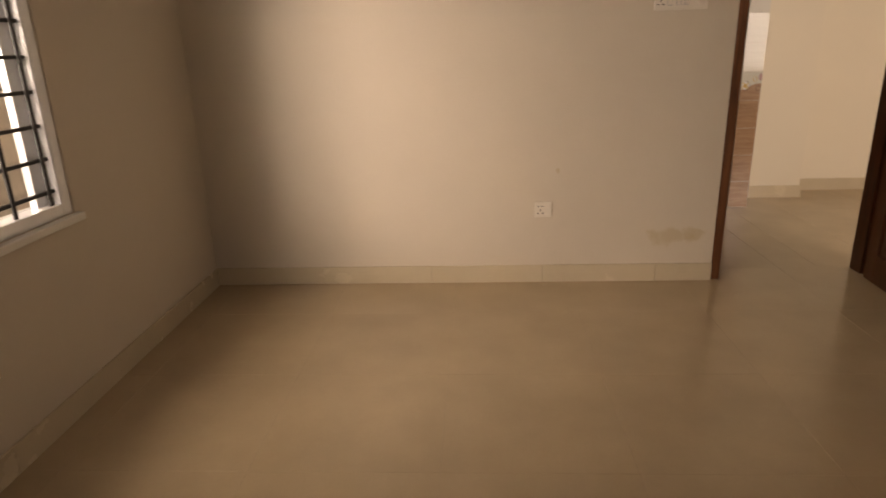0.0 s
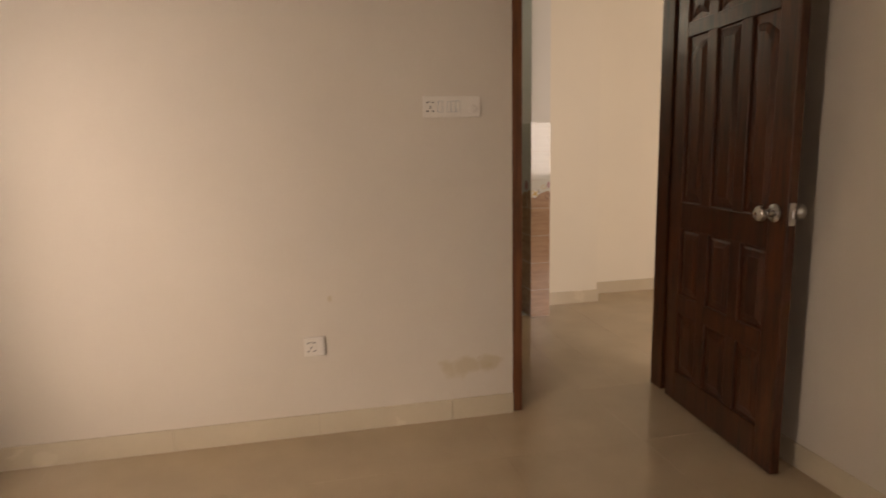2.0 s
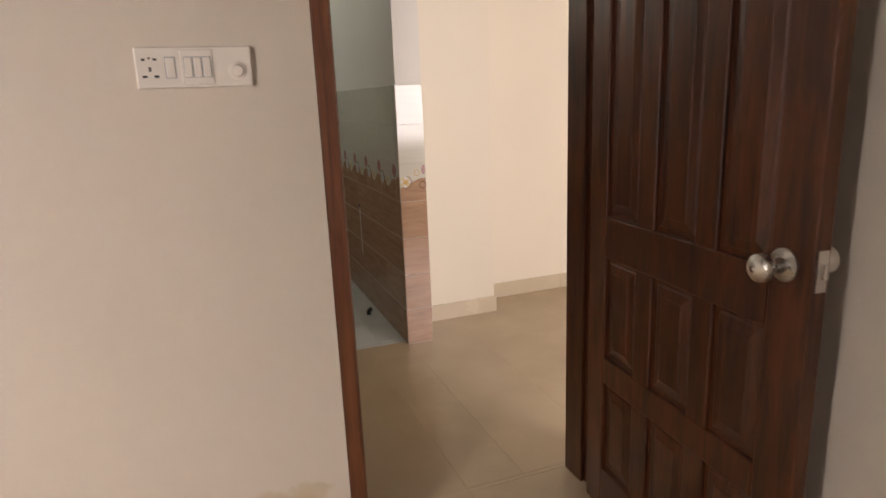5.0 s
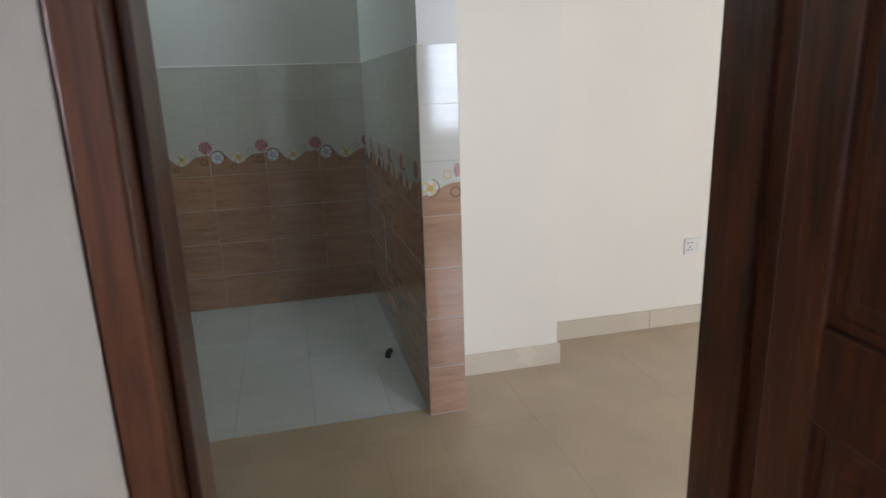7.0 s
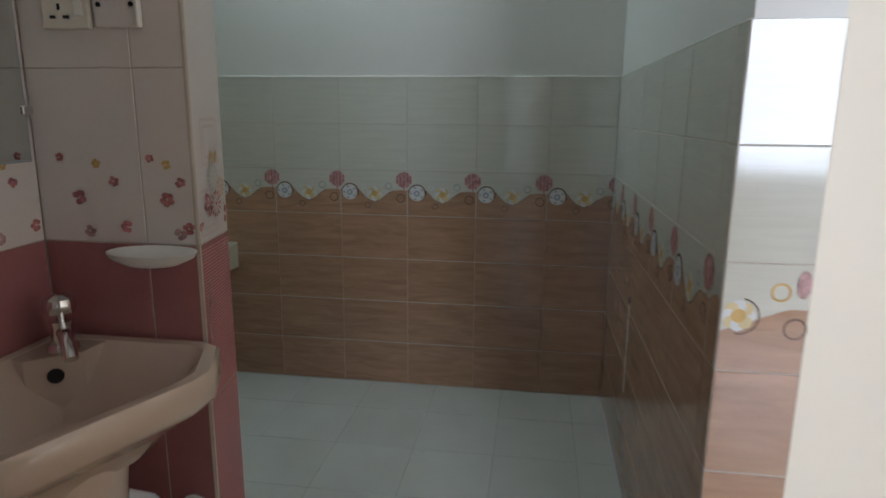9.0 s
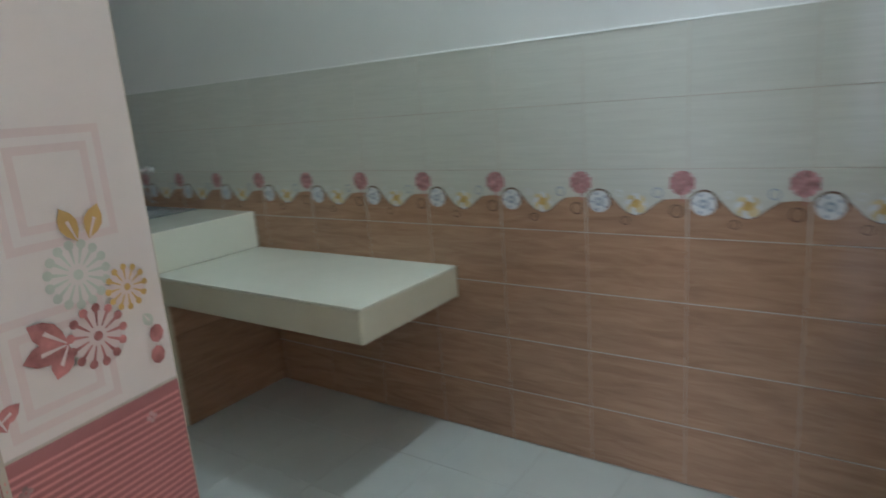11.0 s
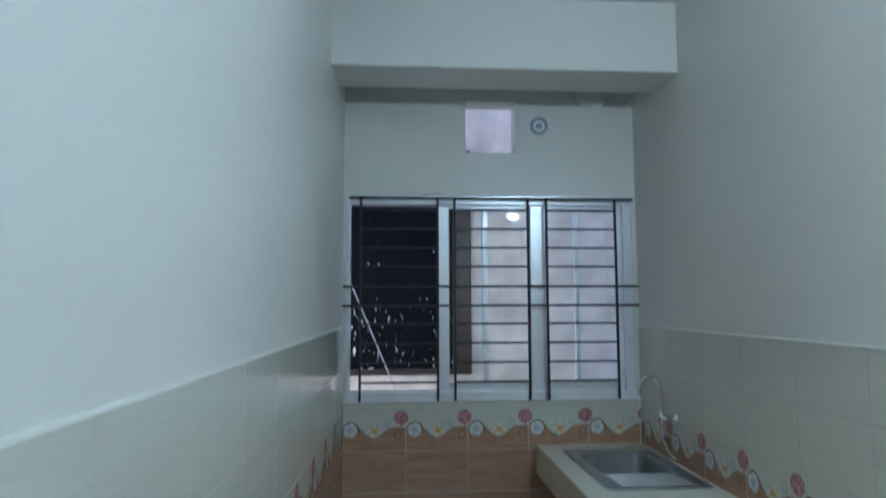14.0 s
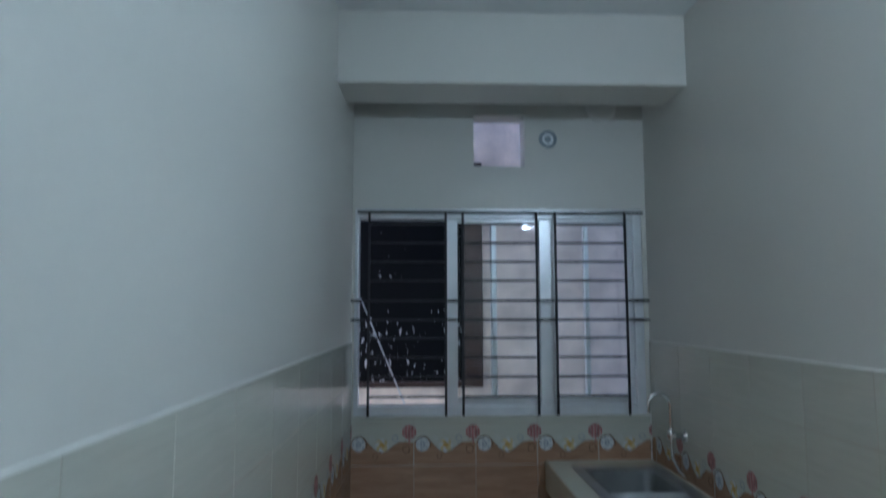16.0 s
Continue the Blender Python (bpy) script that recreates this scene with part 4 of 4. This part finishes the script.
# ---- wash basin corner ----
def floral_mesh(w, h, seed):
    """White tile with faint squares and flower sprays."""
    rnd = random.Random(seed)
    base = tile_mesh(w, h, WHITE_WALL_TILE)
    b = Build()
    b.add([p.co[:] for p in base.vertices], [list(f.vertices) for f in base.polygons], WHITE_WALL_TILE)
    for k in range(2):
        x, z, s = rnd.uniform(0.25, 0.75) * w, 0.052 + 0.125 * k, 0.042
        for t in (0.0, 0.012):
            a = s - t
            for q in (((-a, -a), (a, -a), (a, -a + 0.006), (-a, -a + 0.006)), ((-a, a - 0.006), (a, a - 0.006), (a, a), (-a, a)), ((-a, -a), (-a + 0.006, -a), (-a + 0.006, a), (-a, a)), ((a - 0.006, -a), (a, -a), (a, a), (a - 0.006, a))):
                pts = [(min(max(x + i, 0.003), w - 0.003), min(max(z + j, 0.003), h - 0.003)) for i, j in q]
                if max(p[0] for p in pts) - min(p[0] for p in pts) > 0.002 and max(p[1] for p in pts) - min(p[1] for p in pts) > 0.002:
                    patch(b, pts, 1, BLUSH)
    return b


def end_face():
    """The flowered end of the basin wall, facing the kitchen entrance."""
    w = 0.152
    holder = tagged(bed("wall_tiles_basin_end", (-0.907, -1.713), (-0.023, 0.150), w, 0, 2.1), "flowered white tiles above ribbed pink tiles on the wall end", "wall tiles", kind="structure")
    b = floral_mesh(w, 0.6, 3)
    # sprays placed as the pattern repeats: big sage, red and ochre flowers with leaves
    flower(b, 0.082, 0.112, 0.025, 15, 3, SAGE_PRINT, WHITE_WALL_TILE, SAGE_PRINT)
    flower(b, 0.118, 0.092, 0.018, 12, 5, OCHRE_PRINT, BLUSH, OCHRE_PRINT)
    flower(b, 0.086, 0.063, 0.024, 13, 7, RED_PRINT, BLUSH, RED_PRINT)
    for a, ln in ((140, 0.026), (185, 0.026), (240, 0.020)):
        leaf_shape(b, 0.064, 0.065, a, ln * 1.3, 0.018, 4, RED_PRINT, BLUSH)
    for x, a in ((0.087, 110), (0.096, 65)):
        leaf_shape(b, x, 0.136, a, 0.027, 0.015, 3, OCHRE_PRINT, BLUSH)
    leaf_shape(b, 0.128, 0.066, 300, 0.014, 0.010, 3, SAGE_PRINT, WHITE_WALL_TILE)
    for x, z in ((0.137, 0.046), (0.135, 0.028)):
        patch(b, rounded(x, z, 0.007, 0.008, 8), 3, RED_PRINT)
    leaf_shape(b, 0.006, 0.028, 30, 0.020, 0.012, 3, RED_PRINT, BLUSH)
    leaf_shape(b, 0.012, 0.022, 110, 0.018, 0.012, 3, RED_PRINT, BLUSH)
    part("tile", b, holder, m=Matrix.Translation((0, 0, 1.017)))
    part("tile", tile_mesh(w, 0.48, WHITE_WALL_TILE), holder, m=Matrix.Translation((0, 0, 1.617)))
    for z0, z1 in ((0.002, 0.117), (0.117, 0.417), (0.417, 0.717), (0.717, 1.017)):
        b = Build()
        base = tile_mesh(w, z1 - z0, PINK_TILE)
        b.add([p.co[:] for p in base.vertices], [list(f.vertices) for f in base.polygons], PINK_TILE)
        n = int((z1 - z0) / 0.006)
        for k in range(1, n):
            z = k * 0.006
            b.box((0.003, -0.0006, z - 0.0011), (w - 0.003, 0.0002, z + 0.0011), ROSE_LINE)
        rnd = random.Random(int(z0 * 100))
        for k in range(7):
            x, z = rnd.uniform(0.012, w - 0.012), rnd.uniform(0.02, z1 - z0 - 0.02)
            for a in range(4):
                patch(b, rounded(x + 0.003 * math.cos(a * 1.57), z + 0.003 * math.sin(a * 1.57), 0.0024, 0.0024, 6), 3, PINK_PRINT)
        part("tile", b, holder, m=Matrix.Translation((0, 0, z0)))
    # smear of dried cement
    b = Build()
    rnd = random.Random(5)
    left, right = [], []
    for k in range(12):
        z = 0.78 + 0.016 * k
        c, hw = 0.020 + 0.004 * math.sin(k * 0.8) + 0.0008 * k, 0.0015 + 0.003 * rnd.random()
        left.append((c - hw, z))
        right.append((c + hw, z))
    y = -0.0022
    v = [(x, y, z) for x, z in left] + [(x, y, z) for x, z in right]
    b.add(v, [(k, 12 + k, 13 + k, k + 1) for k in range(11)], PINK_PRINT)
    part("cement_smear", b, holder, "dried pale cement smear on the pink tiles")


end_face()


def basin_wall(name, origin, u, length, first, label, seed):
    holder = tagged(bed(name, origin, u, length, 0, 2.1), label, "wall tiles", kind="structure")
    edges = joints(0, length, first, 0.2)
    rnd = random.Random(seed)
    for a, c in zip(edges, edges[1:]):
        w = c - a
        for k in range(4):
            z0, z1 = (0.002, 0.117) if k == 0 else (0.117 + 0.3 * (k - 1), 0.117 + 0.3 * k)
            part("tile", tile_mesh(w, z1 - z0, PINK_TILE), holder, m=Matrix.Translation((a, 0, z0)))
        b = Build()
        base = tile_mesh(w, 0.3, WHITE_WALL_TILE)
        b.add([p.co[:] for p in base.vertices], [list(f.vertices) for f in base.polygons], WHITE_WALL_TILE)
        spots = [(0.3, 0.08, 0.014, FADED_PRINT), (0.55, 0.14, 0.009, OCHRE_PRINT), (0.75, 0.11, 0.010, FADED_PRINT), (0.25, 0.15, 0.008, FADED_PRINT), (0.85, 0.03, 0.012, FADED_PRINT), (0.5, 0.02, 0.012, PINK_PRINT)]
        for u0, z, r, mat in spots:
            x = max(r + 0.004, min(w - r - 0.004, u0 * w + rnd.uniform(-0.02, 0.02)))
            if w > 0.05:
                for q in range(5):
                    t = q * 1.2566 + rnd.random()
                    patch(b, rounded(x + r * 0.55 * math.cos(t), z + r * 0.55 * math.sin(t), r * 0.5, r * 0.4, 8), 2, mat)
        part("tile", b, holder, m=Matrix.Translation((a, 0, 1.017)))
        for k in range(2):
            part("tile", tile_mesh(w, 0.3, WHITE_WALL_TILE), holder, m=Matrix.Translation((a, 0, 1.317 + 0.3 * k)))


basin_wall("wall_tiles_basin_left", (-1.205, -2.965, 0), (0, 1), 1.252, 0.052, "pink wall tiles below white tiles with small flowers", 1)
basin_wall("wall_tiles_basin_back", (-1.205, -1.713, 0), (1, 0), 0.298, 0.2, "pink and flowered white tiles behind the wash basin", 2)


def wash_basin():
    """Corner basin on a pedestal: outline at the rim, hollow bowl, tapered underside."""
    e = empty("wash_basin", pose(-1.203, -1.715, 0), "cream ceramic corner wash basin on a tapered pedestal", "basin")
    rim = [(0.004, -0.004), (0.004, -0.345), (0.05, -0.375), (0.225, -0.402), (0.262, -0.385), (0.362, -0.155), (0.366, -0.115), (0.325, -0.02), (0.29, -0.004)]
    rim = [(x * 1.03, y * 1.09) for x, y in rim]
    c = Vector((0.155, -0.207))

    def scaled(k, z, inset=0.0, shift=(0, 0)):
        out = []
        for x, y in rim:
            v = Vector((x, y)) - c
            v = v * k
            if inset:
                v = v.normalized() * max(0.01, v.length - inset)
            out.append((c.x + v.x + shift[0], c.y + v.y + shift[1], z))
        return out
    top = 0.845
    part("bowl", Build().rings([scaled(0.50, top - 0.130, 0, (0.01, -0.01)), scaled(0.66, top - 0.100), scaled(0.84, top - 0.074), scaled(0.95, top - 0.058), scaled(1.0, top - 0.046), scaled(1.0, top - 0.008), scaled(0.975, top), scaled(1.0, top - 0.001, 0.028), scaled(0.97, top - 0.016, 0.035),
                                 scaled(0.82, top - 0.07, 0.035, (0.012, -0.012)), scaled(0.55, top - 0.115, 0.02, (0.015, -0.015)), scaled(0.1, top - 0.125, 0, (0.015, -0.015))], CERAMIC), e, smooth=True)
    part("tap_ledge", Build().prism([(0.006, -0.006), (0.006, -0.13), (0.05, -0.14), (0.115, -0.08), (0.12, -0.006)], top - 0.115, top - 0.003, CERAMIC), e)
    part("pedestal", Build().lathe([(0.118, 0.0), (0.114, 0.03), (0.094, 0.06), (0.088, 0.30), (0.090, 0.55), (0.098, 0.66), (0.106, 0.735)], CERAMIC, pose(0.16, -0.222, 0), 28), e, smooth=True)
    m = pose(0.0835, -0.1115, top - 0.036, 90, 0, 42)
    part("overflow", Build().lathe([(0.001, 0.0), (0.013, 0.001), (0.013, 0.004), (0.001, 0.005)], BLACK, m, 16), e, "dark overflow hole")
    part("drain", Build().lathe([(0.001, 0.002), (0.022, 0.001), (0.022, -0.003), (0.001, -0.004)], CHROME, pose(0.165, -0.205, top - 0.12), 16), e)


wash_basin()


def basin_tap():
    e = empty("basin_tap", pose(-1.128, -1.79, 0.843), "chrome pillar tap on the basin corner", "tap")
    part("body", Build().lathe([(0.026, 0), (0.024, 0.007), (0.018, 0.012), (0.017, 0.040), (0.020, 0.052), (0.001, 0.056)], CHROME, n=20), e, smooth=True)
    part("handle", Build().lathe([(0.008, 0.055), (0.010, 0.062), (0.024, 0.067), (0.028, 0.078), (0.024, 0.091), (0.012, 0.097), (0.001, 0.098)], CHROME, n=20), e, smooth=True)
    part("spout", Build().tube([(0.0, 0.0, 0.030), (0.03, -0.03, 0.036), (0.060, -0.060, 0.028), (0.070, -0.070, 0.012)], 0.0115, CHROME, 12), e, smooth=True)


basin_tap()


def mirror():
    e = empty("mirror", pose(-1.205, -1.908, 1.50), "plain rectangular wall mirror with a dark edge over the basin", "mirror")
    part("glass", Build().box((0.002, -0.178, -0.338), (0.007, 0.178, 0.338), MIRROR), e, "grey silvered glass")
    for a, c in (((0.0005, -0.183, -0.341), (0.0085, -0.178, 0.341)), ((0.0005, 0.178, -0.341), (0.0075, 0.1795, 0.341)), ((0.0005, -0.178, -0.341), (0.0075, 0.178, -0.338)), ((0.0005, -0.178, 0.338), (0.0075, 0.178, 0.341))):
        part("edge", Build().box(a, c, IRON if a[1] < -0.18 else GREY_PVC), e)
    for y in (-0.181, 0.181):
        part("clip", Build().box((0.0005, y - 0.011, -0.262), (0.011, y + 0.011, -0.246), CHROME, 0.002), e)


mirror()
e2 = empty("wall_socket", pose(-1.108, -1.713, 1.416), "white socket on the tiled basin wall", "socket", "wall sockets")
part("faceplate", plate(Build(), 0, 0, 0.085, 0.076), e2)
part("pin_holes", pin_holes(Build(), -0.010, 0, 0.011, 1.0), e2, "black pin slots")
part("rocker", Build().box((0.018, -0.014, -0.018), (0.034, -0.010, 0.018), PLASTIC, 0.002), e2)
e3 = empty("blank_plate", pose(-1.018, -1.713, 1.416), "plain plate with two screws beside the socket", "plate")
part("faceplate", plate(Build(), 0, 0, 0.080, 0.072, WHITE_WALL_TILE, 0.008), e3)
part("raised_edge", Build().box((0.036, -0.013, -0.036), (0.042, -0.001, 0.036), PLASTIC, 0.002), e3)
for sx in (-0.030, 0.028):
    part("screw", Build().lathe([(0.001, 0.008), (0.004, 0.008), (0.004, 0.010), (0.001, 0.0105)], BLACK, pose(sx, 0, 0, 90), 10), e3)
tagged(part("soap_dish", Build().rings([[(x, y, z) for x, y in rounded(0, 0, rx, ry, 24)] for rx, ry, z in
       ((0.045, 0.03, -0.016), (0.072, 0.045, -0.004), (0.078, 0.049, 0.006), (0.074, 0.045, 0.007), (0.060, 0.034, -0.003), (0.03, 0.02, -0.006))], PLASTIC), smooth=True, m=pose(-0.965, -1.763, 1.010)), "white oval soap dish on the pink tiles", "soap dish")


def waste_pipe():
    e = empty("waste_valve", pose(-0.953, -1.715, 0.52), "white plastic angle valve with a pipe below the basin", "valve")
    part("pipe", Build().tube([(-0.075, -0.09, 0.06), (-0.04, -0.075, 0.045), (-0.015, -0.06, 0.0), (0.0, -0.045, -0.02), (0.0, -0.002, -0.02)], 0.011, PVC, 10), e, smooth=True)
    part("body", Build().lathe([(0.001, -0.03), (0.022, -0.028), (0.025, 0.0), (0.022, 0.028), (0.001, 0.03)], PLASTIC, pose(0.004, -0.045, -0.02, 60, 0, 20), 16), e, smooth=True)
    part("flange", Build().lathe([(0.001, 0), (0.030, 0.001), (0.028, 0.007), (0.001, 0.008)], PLASTIC, pose(0, 0.0, -0.02, 90), 18), e, smooth=True)
    part("handle", Build().lathe([(0.001, 0.0), (0.018, 0.001), (0.020, 0.014), (0.014, 0.02), (0.001, 0.021)], PLASTIC, pose(-0.006, -0.06, -0.055, 120), 14), e, smooth=True)


waste_pipe()


def pipe_hole():
    e = empty("pipe_hole", pose(0, -0.63, 0.645), "dark capped pipe hole with a thin pale streak below it", "pipe")
    part("cap", Build().lathe([(0.001, 0.006), (0.011, 0.006), (0.013, 0.0005), (0.001, 0.0003)], RUBBER, pose(0, 0, 0, 0, -90), 14), e, "black pipe cap", True)
    # narrow pale streak of uneven width, flush with the tiles
    b = Build()
    rnd = random.Random(8)
    n = 14
    v = []
    for k in range(n):
        z, w = -0.02 - 0.024 * k, 0.005 + 0.004 * rnd.random()
        v += [(-0.0012, -w, z), (-0.0012, w, z)]
    b.add(v, [(2 * k, 2 * k + 1, 2 * k + 3, 2 * k + 2) for k in range(n - 1)], PVC)
    part("pale_streak", b, e, "thin pale streak with uneven edges")


pipe_hole()
tagged(part("floor_pipe_stub", Build().tube([(-0.075, -0.999, 0.0), (-0.075, -0.999, 0.018), (-0.068, -0.995, 0.028), (-0.055, -0.99, 0.030)], 0.014, RUBBER, 12), smooth=True), "short black pipe stub on the kitchen floor", "pipe")

# ---- floor tiles, last ----
floor_tiles(floor, "tile", -3.378, 0.235, -7.2, -2.965, -0.22, -2.34, 0.605, BEIGE_TILE)
floor_tiles(floor, "tile", -1.205, 0.0, -2.965, -1.54, -0.22, -2.34, 0.605, BEIGE_TILE)
floor_tiles(floor, "tile", 0.0, 3.6, -2.965, -1.06, -0.22, -2.34, 0.605, BEIGE_TILE)
floor_tiles(floor, "tile", 0.36, 3.6, -6.5, -2.965, -0.22, -2.34, 0.605, BEIGE_TILE)
floor_tiles(kitchen_floor, "tile", -3.987, -0.001, -1.54, -0.001, -0.14, -0.27, 0.305, WHITE_TILE)
